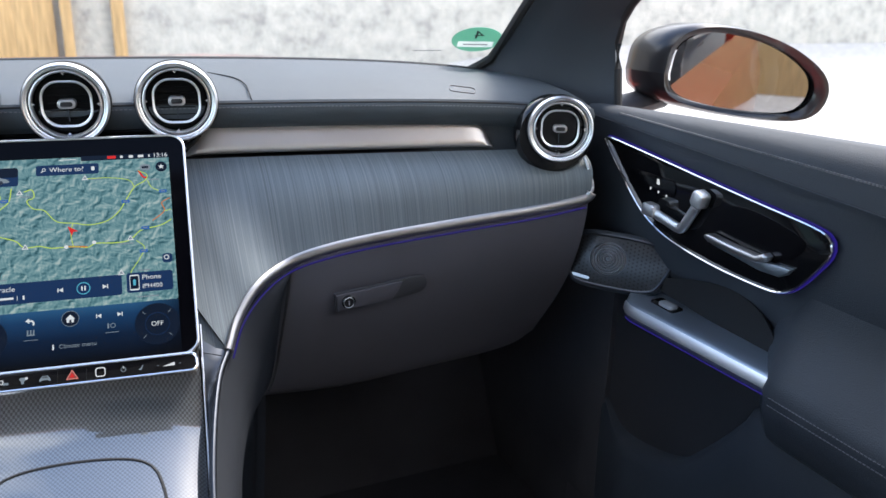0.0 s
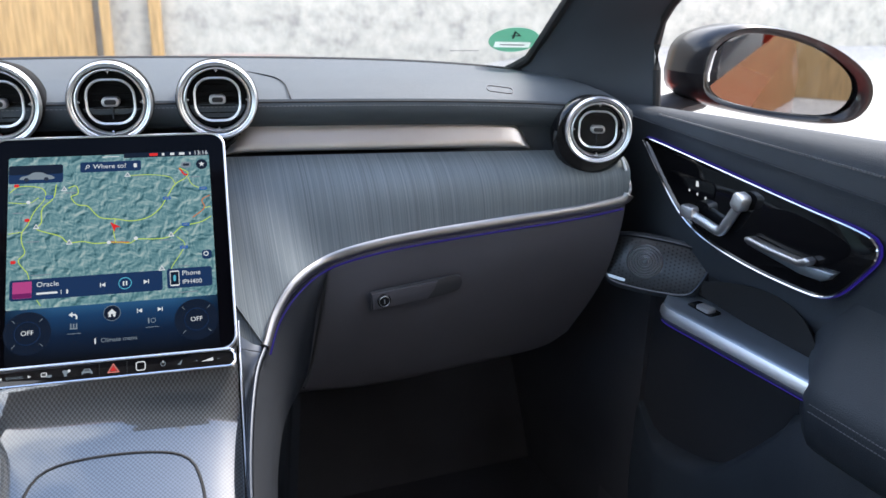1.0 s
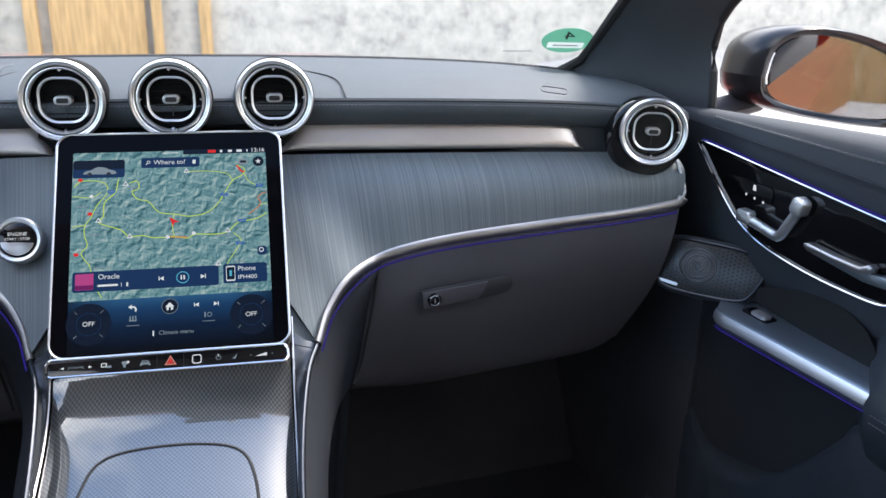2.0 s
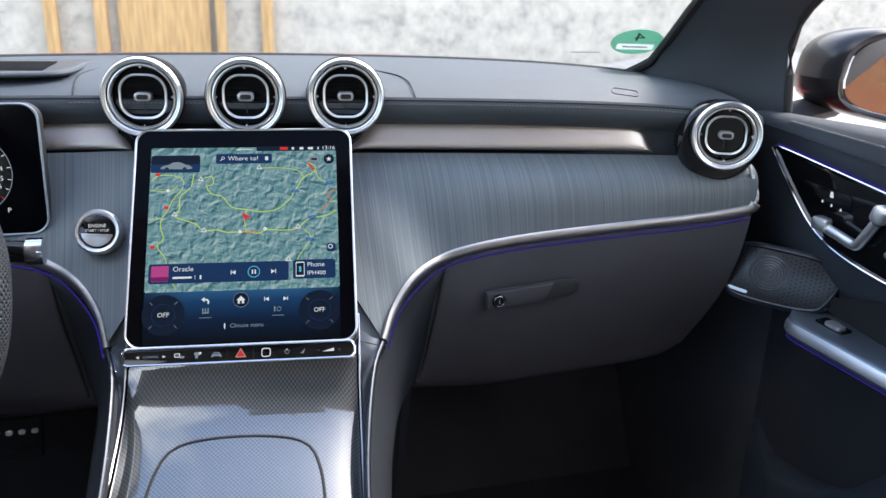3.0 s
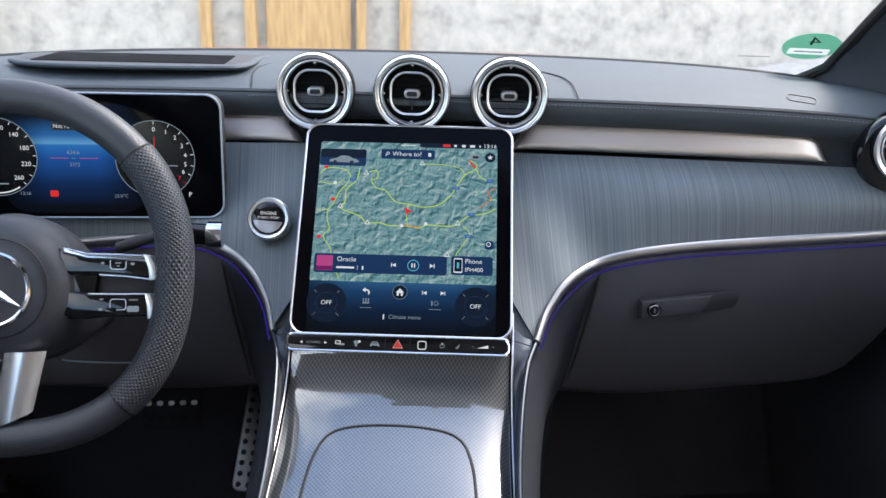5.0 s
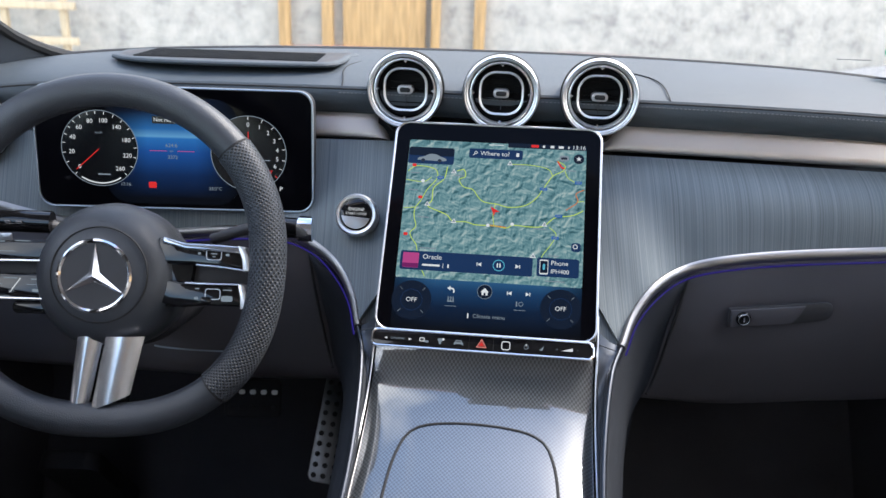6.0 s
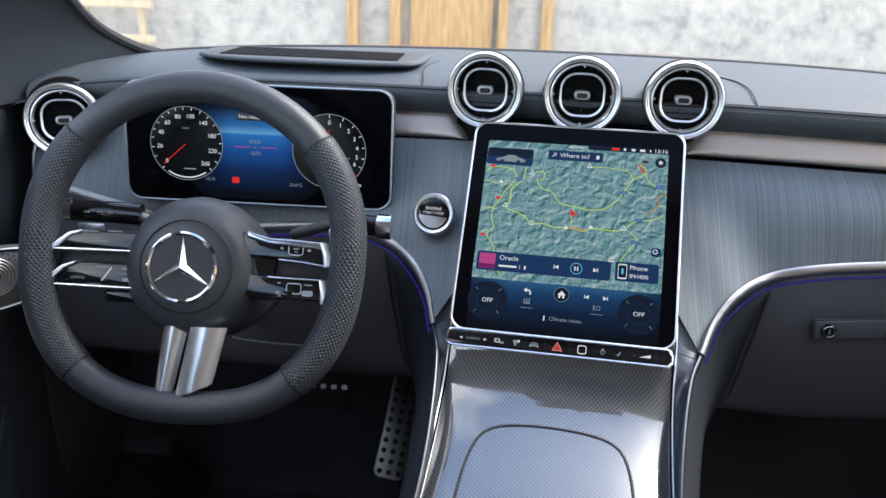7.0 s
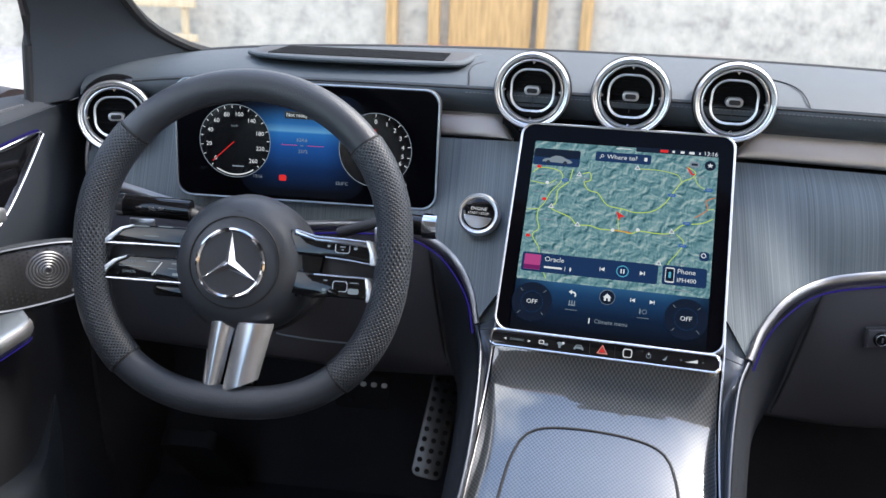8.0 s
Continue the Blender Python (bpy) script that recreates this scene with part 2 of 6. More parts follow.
LINED, CARBON, PERFORATED, MAP = lined_material(), carbon_material(), perforated_material(), map_material()
def plaster_material():
    """Rough pale render with grey blotches and fine grit."""
    m = material("rough_plaster", (0.50, 0.48, 0.44), 0.9)
    n, l = m.node_tree.nodes, m.node_tree.links
    p = n["Principled BSDF"]
    tc = n.new("ShaderNodeTexCoord")
    a, b = n.new("ShaderNodeTexNoise"), n.new("ShaderNodeTexNoise")
    a.inputs["Scale"].default_value, a.inputs["Detail"].default_value, a.inputs["Roughness"].default_value = 4.0, 9, 0.76
    b.inputs["Scale"].default_value, b.inputs["Detail"].default_value = 30, 5
    l.new(tc.outputs["Object"], a.inputs["Vector"])
    l.new(tc.outputs["Object"], b.inputs["Vector"])
    ramp = n.new("ShaderNodeValToRGB")
    e = ramp.color_ramp.elements
    e[0].position, e[0].color = 0.34, (0.26, 0.25, 0.235, 1)
    e[1].position, e[1].color = 0.62, (0.55, 0.52, 0.465, 1)
    ramp.color_ramp.elements.new(0.48).color = (0.44, 0.42, 0.378, 1)
    l.new(a.outputs["Fac"], ramp.inputs[0])
    l.new(ramp.outputs[0], p.inputs["Base Color"])
    bump = n.new("ShaderNodeBump")
    bump.inputs["Strength"].default_value, bump.inputs["Distance"].default_value = 0.7, 0.02
    l.new(b.outputs["Fac"], bump.inputs["Height"])
    l.new(bump.outputs[0], p.inputs["Normal"])
    return m


WALL_STONE = plaster_material()
GRAVEL = stone_material("pale_gravel", (0.42, 0.39, 0.36), (0.62, 0.58, 0.54), 14.0)
TIMBER = material("orange_timber", (0.45, 0.285, 0.125), 0.6, stretch=(9, 9, 0.6), spread=0.28, grain=0.5, grain_size=20)
TIMBER_PALE = material("weathered_timber", (0.52, 0.42, 0.28), 0.7, stretch=(9, 9, 0.6), spread=0.2, grain=0.5, grain_size=20)
RING = material("ring_metal", (0.88, 0.88, 0.89), 0.4, metal=1.0, spread=0.03)
TINTED_MIRROR = material("tinted_mirror", (0.27, 0.28, 0.30), 0.01, metal=1.0, spread=0.0)
PILLAR_TRIM = material("pillar_trim", (0.038, 0.045, 0.055), 0.65, spec=0.4, grain=0.3, grain_size=1200)
MIRROR_GLASS = material("mirror_silver", (0.8, 0.82, 0.84), 0.01, metal=1.0, spread=0.0)
GLASS = glass_material()


def paper_material(name, colour):
    """Thin print that lets some daylight through."""
    m = bpy.data.materials.new(name)
    m.use_nodes = True
    n, l = m.node_tree.nodes, m.node_tree.links
    d, t, mix = n.new("ShaderNodeBsdfDiffuse"), n.new("ShaderNodeBsdfTranslucent"), n.new("ShaderNodeMixShader")
    d.inputs[0].default_value = t.inputs[0].default_value = (*colour, 1)
    l.new(d.outputs[0], mix.inputs[1])
    l.new(t.outputs[0], mix.inputs[2])
    l.new(mix.outputs[0], n["Material Output"].inputs[0])
    return m


HEADLINER = material("headliner_fabric", (0.46, 0.45, 0.43), 0.9, grain=0.4)


# ---- shape helpers ----
def spl(points, n):
    """n points evenly spread along a smooth curve through the given points."""
    p = [np.array(q, float) for q in points]
    p = [2 * p[0] - p[1]] + p + [2 * p[-1] - p[-2]]
    dense = []
    for i in range(1, len(p) - 2):
        for t in np.linspace(0, 1, 24, endpoint=False):
            a, b, c, d = p[i - 1], p[i], p[i + 1], p[i + 2]
            dense.append(0.5 * (2 * b + (c - a) * t + (2 * a - 5 * b + 4 * c - d) * t * t + (3 * b - a - 3 * c + d) * t ** 3))
    dense.append(p[-2])
    dense = np.array(dense)
    s = np.concatenate([[0], np.cumsum(np.linalg.norm(np.diff(dense, axis=0), axis=1))])
    u = np.linspace(0, s[-1], n)
    return np.stack([np.interp(u, s, dense[:, k]) for k in range(dense.shape[1])], 1)


def finish(bm, angle=38):
    bmesh.ops.recalc_face_normals(bm, faces=bm.faces)
    for f in bm.faces:
        f.smooth = True
    for e in bm.edges:
        e.smooth = len(e.link_faces) == 2 and e.calc_face_angle(0) < radians(angle)
    return bm


def part(name, bm, mat, parent=None, label="", m=None, angle=38):
    me = bpy.data.meshes.new(name)
    finish(bm, angle).to_mesh(me)
    bm.free()
    me.materials.append(mat)
    ob = new(name, me)
    if parent:
        ob.parent = parent
    if m is not None:
        ob.matrix_basis = m
    return tagged(ob, label)


def thing(name, label, category, m=None, group="", kind=""):
    ob = new(name)
    ob.empty_display_size = 0.02
    if m is not None:
        ob.matrix_basis = m
    return tagged(ob, label, category, group, kind)


def axes(origin, ex, ey, ez):
    m = Matrix.Identity(4)
    for k, v in enumerate((ex, ey, ez)):
        v = Vector(v).normalized()
        for r in range(3):
            m[r][k] = v[r]
    m.translation = origin
    return m


def facing(origin, n, up=(0, 0, 1), turn=0):
    """Frame whose local z is n and whose local y is as near up as can be."""
    z = Vector(n).normalized()
    x = Vector(up).cross(z).normalized()
    return axes(origin, x, z.cross(x), z) @ pose(0, 0, 0, 0, 0, turn)


def rounded(w, h, r, seg=6):
    """Outline of a rounded rectangle round the origin."""
    out = []
    for cx, cy, a in ((w / 2 - r, h / 2 - r, 0), (-w / 2 + r, h / 2 - r, 90), (-w / 2 + r, -h / 2 + r, 180), (w / 2 - r, -h / 2 + r, 270)):
        for k in range(seg + 1):
            t = radians(a + 90 * k / seg)
            out.append((cx + r * math.cos(t), cy + r * math.sin(t)))
    return out


def smooth_outline(points, n=48):
    p = list(points)
    return [tuple(q) for q in spl(p + [p[0]], n + 1)[:-1]]


def slab(outline, d, bevel=0.0, seg=2):
    """Outline in x, y, extruded from z = 0 to d, with its front edge rounded."""
    bm = bmesh.new()
    f = bm.faces.new([bm.verts.new((x, y, 0)) for x, y in outline])
    top = bmesh.ops.extrude_face_region(bm, geom=[f])["geom"]
    bmesh.ops.translate(bm, verts=[v for v in top if isinstance(v, bmesh.types.BMVert)], vec=(0, 0, d))
    if bevel:
        es = [e for e in bm.edges if all(abs(v.co.z - d) < 1e-6 for v in e.verts)]
        bmesh.ops.bevel(bm, geom=es, offset=bevel, segments=seg, profile=0.5, affect="EDGES")
    return bm


def ring_slab(outer, inner, d, crown=0.0):
    """Frame between two outlines of equal length; crown raises its middle."""
    bm = bmesh.new()
    n = len(outer)
    rows = [[(x, y, 0) for x, y in outer], [(x, y, d) for x, y in outer]]
    if crown:
        rows.append([((a + c) / 2, (b + e) / 2, d + crown) for (a, b), (c, e) in zip(outer, inner)])
    rows += [[(x, y, d) for x, y in inner], [(x, y, 0) for x, y in inner]]
    vs = [[bm.verts.new(p) for p in r] for r in rows]
    for i in range(len(rows)):
        for j in range(n):
            a, b = vs[i], vs[(i + 1) % len(rows)]
            bm.faces.new((a[j], a[(j + 1) % n], b[(j + 1) % n], b[j]))
    return bm


def lathe(profile, n=48, closed=False):
    """Profile of (radius, z) turned about z."""
    bm = bmesh.new()
    rows = []
    for r, z in profile:
        rows.append([bm.verts.new((r * math.cos(2 * math.pi * k / n), r * math.sin(2 * math.pi * k / n), z)) for k in range(n)] if r > 1e-6 else [bm.verts.new((0, 0, z))])
    last = len(rows) if closed else len(rows) - 1
    for i in range(last):
        a, b = rows[i], rows[(i + 1) % len(rows)]
        for k in range(n):
            q = [a[k % len(a)], a[(k + 1) % len(a)], b[(k + 1) % len(b)], b[k % len(b)]]
            q = list(dict.fromkeys(q))
            if len(q) > 2:
                bm.faces.new(q)
    return bm


def tube(path, ra, rb=None, n=12, closed=False, up=(0, 0, 1), caps=True, scale=None):
    """Tube along a path; ra across, rb along up; scale: a factor for each point."""
    rb = rb or ra
    bm = bmesh.new()
    p = [Vector(q) for q in path]
    rings = []
    for i, q in enumerate(p):
        a, b = (p[i - 1], p[(i + 1) % len(p)]) if closed else (p[max(i - 1, 0)], p[min(i + 1, len(p) - 1)])
        t = (b - a).normalized()
        side = t.cross(Vector(up)).normalized()
        u = side.cross(t)
        k = scale[i] if scale is not None else 1
        rings.append([bm.verts.new(q + side * (ra * k * math.cos(2 * math.pi * j / n)) + u * (rb * k * math.sin(2 * math.pi * j / n))) for j in range(n)])
    for i in range(len(rings) if closed else len(rings) - 1):
        a, b = rings[i], rings[(i + 1) % len(rings)]
        for j in range(n):
            bm.faces.new((a[j], a[(j + 1) % n], b[(j + 1) % n], b[j]))
    if caps and not closed:
        bm.faces.new(rings[0])
        bm.faces.new(rings[-1])
    return bm


def sheet(rows, thick=0.0):
    """Surface through rows of points; thick: depth behind it."""
    bm = bmesh.new()
    vs = [[bm.verts.new(p) for p in r] for r in rows]
    for a, b in zip(vs, vs[1:]):
        for j in range(len(a) - 1):
            bm.faces.new((a[j], a[j + 1], b[j + 1], b[j]))
    if thick:
        bmesh.ops.recalc_face_normals(bm, faces=bm.faces)
        bmesh.ops.solidify(bm, geom=bm.faces[:], thickness=thick)
    return bm


def box(sx, sy, sz, bevel=0.0, at=(0, 0, 0), seg=2):
    bm = bmesh.new()
    bmesh.ops.create_cube(bm, size=1, matrix=Matrix.LocRotScale(at, None, (sx, sy, sz)))
    if bevel:
        bmesh.ops.bevel(bm, geom=bm.edges[:], offset=bevel, segments=seg, profile=0.5, affect="EDGES")
    return bm


def joined(*bms):
    out = bmesh.new()
    for b in bms:
        me = bpy.data.meshes.new("joined")
        b.to_mesh(me)
        b.free()
        out.from_mesh(me)
        bpy.data.meshes.remove(me)
    return out


def moved(bm, m):
    bmesh.ops.transform(bm, matrix=m, verts=bm.verts)
    return bm


def lettering(text, size, mat, parent, m, align="CENTER", depth=0.0):
    """Words in the built-in font as a flat mesh part."""
    cu = bpy.data.curves.new("lettering", "FONT")
    cu.body, cu.size, cu.align_x, cu.align_y, cu.extrude, cu.resolution_u = text, size, align, "CENTER", depth, 3
    tmp = bpy.data.objects.new("lettering", cu)
    me = bpy.data.meshes.new_from_object(tmp)
    bpy.data.objects.remove(tmp)
    bpy.data.curves.remove(cu)
    me.name = "lettering"
    me.materials.clear()
    me.materials.append(mat)
    ob = new("lettering", me)
    ob.parent, ob.matrix_basis = parent, m
    return ob


def at(u, v, w=0.0, turn=0):
    return pose(u, v, w, 0, 0, turn)

# ---- outside ----
def ground_z(y):
    return 0.065 * max(0.0, min(y, 9.0) - 1.5)


rows = []
for y in (-400, -60, -15, -5, 0, 1.5, 3, 4.5, 6, 7.5, 9, 14, 60, 900):
    rows.append([(x, y, ground_z(y) * (0.45 if x < 4 else 1.08)) for x in (-900, -60, -20, -8, -3, 0, 2, 3.5, 5.5, 8, 20, 60, 900)])
tagged(part("ground", sheet(rows), GRAVEL), "pale sunlit gravel forecourt", "ground", kind="structure")

wall_m = pose(0, 8.75, -0.3, 0, 0, 0)
tagged(part("wall_house", box(60, 0.4, 6.0, 0.02, at=(0, 0.2, 3.0)), WALL_STONE, m=wall_m), "rough grey plastered house wall", "wall", kind="structure")

door_house = thing("barn_door", "orange timber door between pale wooden posts in the house wall", "door", m=pose(-0.53, 8.72, 0.2))
for k in range(5):
    part("plank", box(0.1755, 0.06, 2.1, 0.003, at=(-0.352 + 0.176 * k, -0.03, 1.05)), TIMBER, door_house)
for x, w, mm in ((-0.60, 0.12, TIMBER), (0.55, 0.10, TIMBER)):
    part("post", box(w, 0.14, 2.3, 0.01, at=(x, -0.06, 1.15)), mm, door_house)
part("lintel", box(1.6, 0.12, 0.2, 0.01, at=(-0.1, -0.06, 2.42)), TIMBER, door_house)
for x in (-1.06, 1.02):
    p_ = tagged(part("timber_post", box(0.12, 0.1, 2.3, 0.01, at=(0, -0.05, 1.15)), TIMBER, m=pose(-0.53 + x, 8.72, 0.2)), "pale wooden post against the house wall", "post", "posts by the barn door")

bench = thing("wooden_rack", "weathered pale wooden rack leaning by the house wall", "rack", m=pose(-4.3, 8.4, 0.2))
for x in (-0.7, -0.1, 0.5):
    part("upright", box(0.07, 0.07, 1.4, 0.008, at=(x, 0, 0.7)), TIMBER_PALE, bench)
for z in (0.25, 0.6, 0.95):
    part("rail", box(1.5, 0.05, 0.08, 0.008, at=(-0.1, -0.06, z)), TIMBER_PALE, bench)

# timber house behind, seen in the door mirror
house = thing("timber_house", "orange timber house with dark windows behind the car", "house", m=pose(6.0, -9.0, 0))
part("wall", box(12, 0.4, 5.0, 0.02, at=(0, 0, 2.5)), TIMBER, house)
part("roof", box(13, 3.0, 0.25, 0.02, at=(0, -0.5, 5.1)), DARK, house)
for x in (-3.5, -1.0, 1.5, 4.0):
    w_ = part("window", box(1.0, 0.06, 1.3, 0.01, at=(x, 0.21, 1.6)), TIMBER_PALE, house)
    part("pane", box(0.84, 0.02, 1.14, 0.0, at=(x, 0.25, 1.6)), GLOSS, w_)

# ---- car shell ----
car = thing("car_body", "red car body with black pillars, seen from the seats", "car")


def hood_row(y, z):
    return [(x, y, z - 0.10 * (x / 0.85) ** 4 + (0.004 if 0.2 < abs(x) < 0.5 else 0)) for x in np.linspace(-0.85, 0.85, 19)]


part("hood", sheet([hood_row(1.33, 1.075), hood_row(1.5, 1.083), hood_row(1.8, 1.066), hood_row(2.1, 1.03), hood_row(2.25, 0.95)], 0.01), RED_PAINT, car, "glossy red bonnet")
part("cowl", sheet([[(x, 1.15 - 0.45 * x * x + d, z) for x in np.linspace(-0.7, 0.7, 15)] for d, z in ((0.0, 1.105), (0.1, 1.06), (0.35, 1.05))], 0.005), DARK, car)
for s in (-1, 1):
    part("body_side", sheet([[(s * xx, y, z) for y in np.linspace(-2.4, 1.3, 12)] for xx, z in ((0.80, 1.03), (0.90, 1.0), (0.94, 0.85), (0.93, 0.5), (0.88, 0.3))], 0.01), RED_PAINT, car)
    # pillar from the dash corner up to the roof, with the sail panel towards the door glass
    inner = [(s * 0.642, 0.955, 1.085), (s * 0.632, 0.93, 1.14), (s * 0.624, 0.81, 1.232), (s * 0.60, 0.58, 1.38), (s * 0.57, 0.38, 1.47)]
    mid = [(s * 0.69, 0.86, 1.06), (s * 0.685, 0.85, 1.14), (s * 0.675, 0.77, 1.22), (s * 0.662, 0.67, 1.285), (s * 0.635, 0.48, 1.39), (s * 0.60, 0.33, 1.46)]
    outer = [(s * 0.735, 0.755, 1.055), (s * 0.735, 0.768, 1.14), (s * 0.732, 0.765, 1.19), (s * 0.712, 0.68, 1.25), (s * 0.675, 0.44, 1.37), (s * 0.64, 0.27, 1.44)]
    far = [(s * 0.752, 0.775, 1.05), (s * 0.752, 0.788, 1.14), (s * 0.748, 0.785, 1.195), (s * 0.728, 0.70, 1.26), (s * 0.69, 0.47, 1.38), (s * 0.66, 0.30, 1.45)]
    fwd = [(s * 0.70, 1.00, 1.085), (s * 0.695, 0.965, 1.14), (s * 0.68, 0.83, 1.24), (s * 0.65, 0.61, 1.385), (s * 0.62, 0.41, 1.475)]
    if s < 0:
        inner = [(-0.585, 1.0, 1.098), (-0.613, 0.955, 1.112), (-0.640, 0.905, 1.138), (-0.648, 0.85, 1.172), (-0.641, 0.765, 1.232), (-0.614, 0.535, 1.38), (-0.584, 0.335, 1.47)]
        fwd = [(x - 0.06, y + 0.03, z + 0.004) for x, y, z in inner]
        mid = [(x - 0.014, y - 0.02, z) for x, y, z in mid]
    else:
        inner = [(0.605, 0.985, 1.100), (0.624, 0.945, 1.122)] + inner[1:]
        fwd = [(0.69, 1.02, 1.095)] + fwd
    cols = [spl(c, 14) for c in (fwd, inner, mid, outer, far)]
    bm = bmesh.new()
    vs = [[bm.verts.new(q) for q in c] for c in cols]
    for a, b in zip(vs, vs[1:] + vs[:1]):
        for j in range(13):
            bm.faces.new((a[j], a[j + 1], b[j + 1], b[j]))
    part("pillar", bm, PILLAR_TRIM, car, "dark grey trimmed windscreen pillar", angle=60)
    seal = [(x + s * 0.004, y - 0.001, z) for x, y, z in outer]
    part("window_seal", tube(spl(seal, 20), 0.006, n=8), RUBBER, car)
    wseal = [(x - s * 0.002, y + 0.004, z + 0.004) for x, y, z in inner]
    part("windscreen_seal", tube(spl(wseal, 28), 0.0075, n=8), RUBBER, car)
    # roof rail and rear quarter
    part("roof_rail", sheet([[(s * 0.57, 0.38, 1.47), (s * 0.56, -0.4, 1.52), (s * 0.56, -1.4, 1.46), (s * 0.56, -2.0, 1.3)], [(s * 0.68, 0.29, 1.44), (s * 0.68, -0.4, 1.47), (s * 0.68, -1.4, 1.42), (s * 0.70, -2.0, 1.25)]], 0.03), HEADLINER, car)
    part("rear_pillar", sheet([[(s * 0.69, y, z) for y in (-1.3, -1.9, -2.3)] for z in (1.45, 1.05)], 0.04), HEADLINER, car)
part("roof_header", sheet([[(x, 0.42, 1.485) for x in (-0.6, 0, 0.6)], [(x, 0.24, 1.52) for x in (-0.6, 0, 0.6)], [(x, -0.2, 1.55) for x in (-0.6, 0, 0.6)], [(x, -1.2, 1.52) for x in (-0.6, 0, 0.6)]], 0.03), HEADLINER, car)
part("roof_rear", sheet([[(x, -1.15, 1.51) for x in (-0.6, 0, 0.6)], [(x, -1.4, 1.48) for x in (-0.6, 0, 0.6)], [(x, -1.7, 1.44) for x in (-0.6, 0, 0.6)]], 0.03), HEADLINER, car)
part("rear_wall", sheet([[(x, -2.3, 1.08) for x in (-0.75, 0.75)], [(x, -2.3, 0.35) for x in (-0.75, 0.75)]], 0.05), HEADLINER, car)
part("rear_seatback", box(1.35, 0.16, 0.62, 0.05, at=(0, -1.15, 0.86)), SEAT_LEATHER, car)
for s in (-1, 1):
    part("front_seatback", box(0.46, 0.14, 0.66, 0.06, at=(s * 0.40, -0.62, 0.85)), SEAT_LEATHER, car)
    part("front_cushion", box(0.48, 0.44, 0.16, 0.05, at=(s * 0.42, -0.32, 0.52)), SEAT_LEATHER, car)
part("floor_pan", box(1.6, 3.6, 0.05, at=(0, -0.55, 0.30)), CARPET, car)
part("firewall", sheet([[(x, 1.05, 0.30) for x in (-0.8, 0.8)], [(x, 1.16, 0.5) for x in (-0.8, 0.8)], [(x, 1.16, 1.06) for x in (-0.8, 0.8)]], 0.03), CARPET, car)
ws = part("windscreen_glass", sheet([[(x, 1.155 - 0.45 * x * x, 1.10) for x in np.linspace(-0.66, 0.66, 13)], [(x, 0.445 - 0.2 * x * x, 1.49) for x in np.linspace(-0.57, 0.57, 13)]]), GLASS, car, "clear windscreen")
ws.visible_shadow = False

part("roof_skin", sheet([[(x, y, z + 0.03 - 0.05 * (x / 0.68) ** 4) for x in np.linspace(-0.68, 0.68, 13)] for y, z in ((0.42, 1.49), (0.0, 1.56), (-0.8, 1.56), (-1.5, 1.50), (-1.75, 1.46))], 0.01), RED_PAINT, car, "red roof skin")
part("tailgate", sheet([[(x, y, z) for x in (-0.8, 0, 0.8)] for y, z in ((-2.32, 1.08), (-2.40, 0.85), (-2.38, 0.5), (-2.30, 0.3))], 0.01), RED_PAINT, car)
part("front_bumper", sheet([[(x, y - 0.25 * (x / 0.85) ** 4, z) for x in np.linspace(-0.88, 0.88, 13)] for y, z in ((2.25, 0.95), (2.42, 0.8), (2.45, 0.5), (2.35, 0.25))], 0.01), RED_PAINT, car)
for s in (-1, 1):
    part("front_wing", sheet([[(s * x, y, z) for y in (1.3, 1.8, 2.2)] for x, z in ((0.84, 1.0), (0.92, 0.9), (0.93, 0.6), (0.88, 0.3))], 0.01), RED_PAINT, car)
    for y in (1.55, -1.45):
        w = part("wheel", moved(lathe([(0.0, -0.03), (0.22, -0.05), (0.24, 0.08), (0.20, 0.06), (0.05, 0.05), (0, 0.07)], 32), axes((s * 0.86, y, 0.36), (0, 1, 0), (0, 0, 1), (s, 0, 0))), STEEL, car)
        part("tyre", moved(lathe([(0.24, -0.12), (0.33, -0.12), (0.36, -0.09), (0.36, 0.06), (0.33, 0.09), (0.24, 0.09)], 40, True), axes((s * 0.86, y, 0.36), (0, 1, 0), (0, 0, 1), (s, 0, 0))), RUBBER, w)

# ---- dashboard ----
CREST_KNOTS = [(-0.74, 0.80), (-0.68, 0.826), (-0.61, 0.838), (-0.55, 0.843), (-0.45, 0.845), (-0.2, 0.838), (0, 0.818), (0.21, 0.793), (0.4, 0.762), (0.52, 0.739), (0.6, 0.722), (0.72, 0.69)]
CREST = spl(CREST_KNOTS, 200)


def crest(x):
    return float(np.interp(x, CREST[:, 0], CREST[:, 1]))


def screen_edge(x):
    return 1.145 - 0.45 * x * x


def stack_mirror(p):
    """Mirror image of a point about the middle plane of the turned centre stack."""
    dx, dy = p[0], p[1] - 0.8
    a, b = dx * 0.991 - dy * 0.13, dx * 0.13 + dy * 0.991
    a = 0.016 - a
    return (a * 0.991 + b * 0.13, 0.8 - a * 0.13 + b * 0.991, p[2])


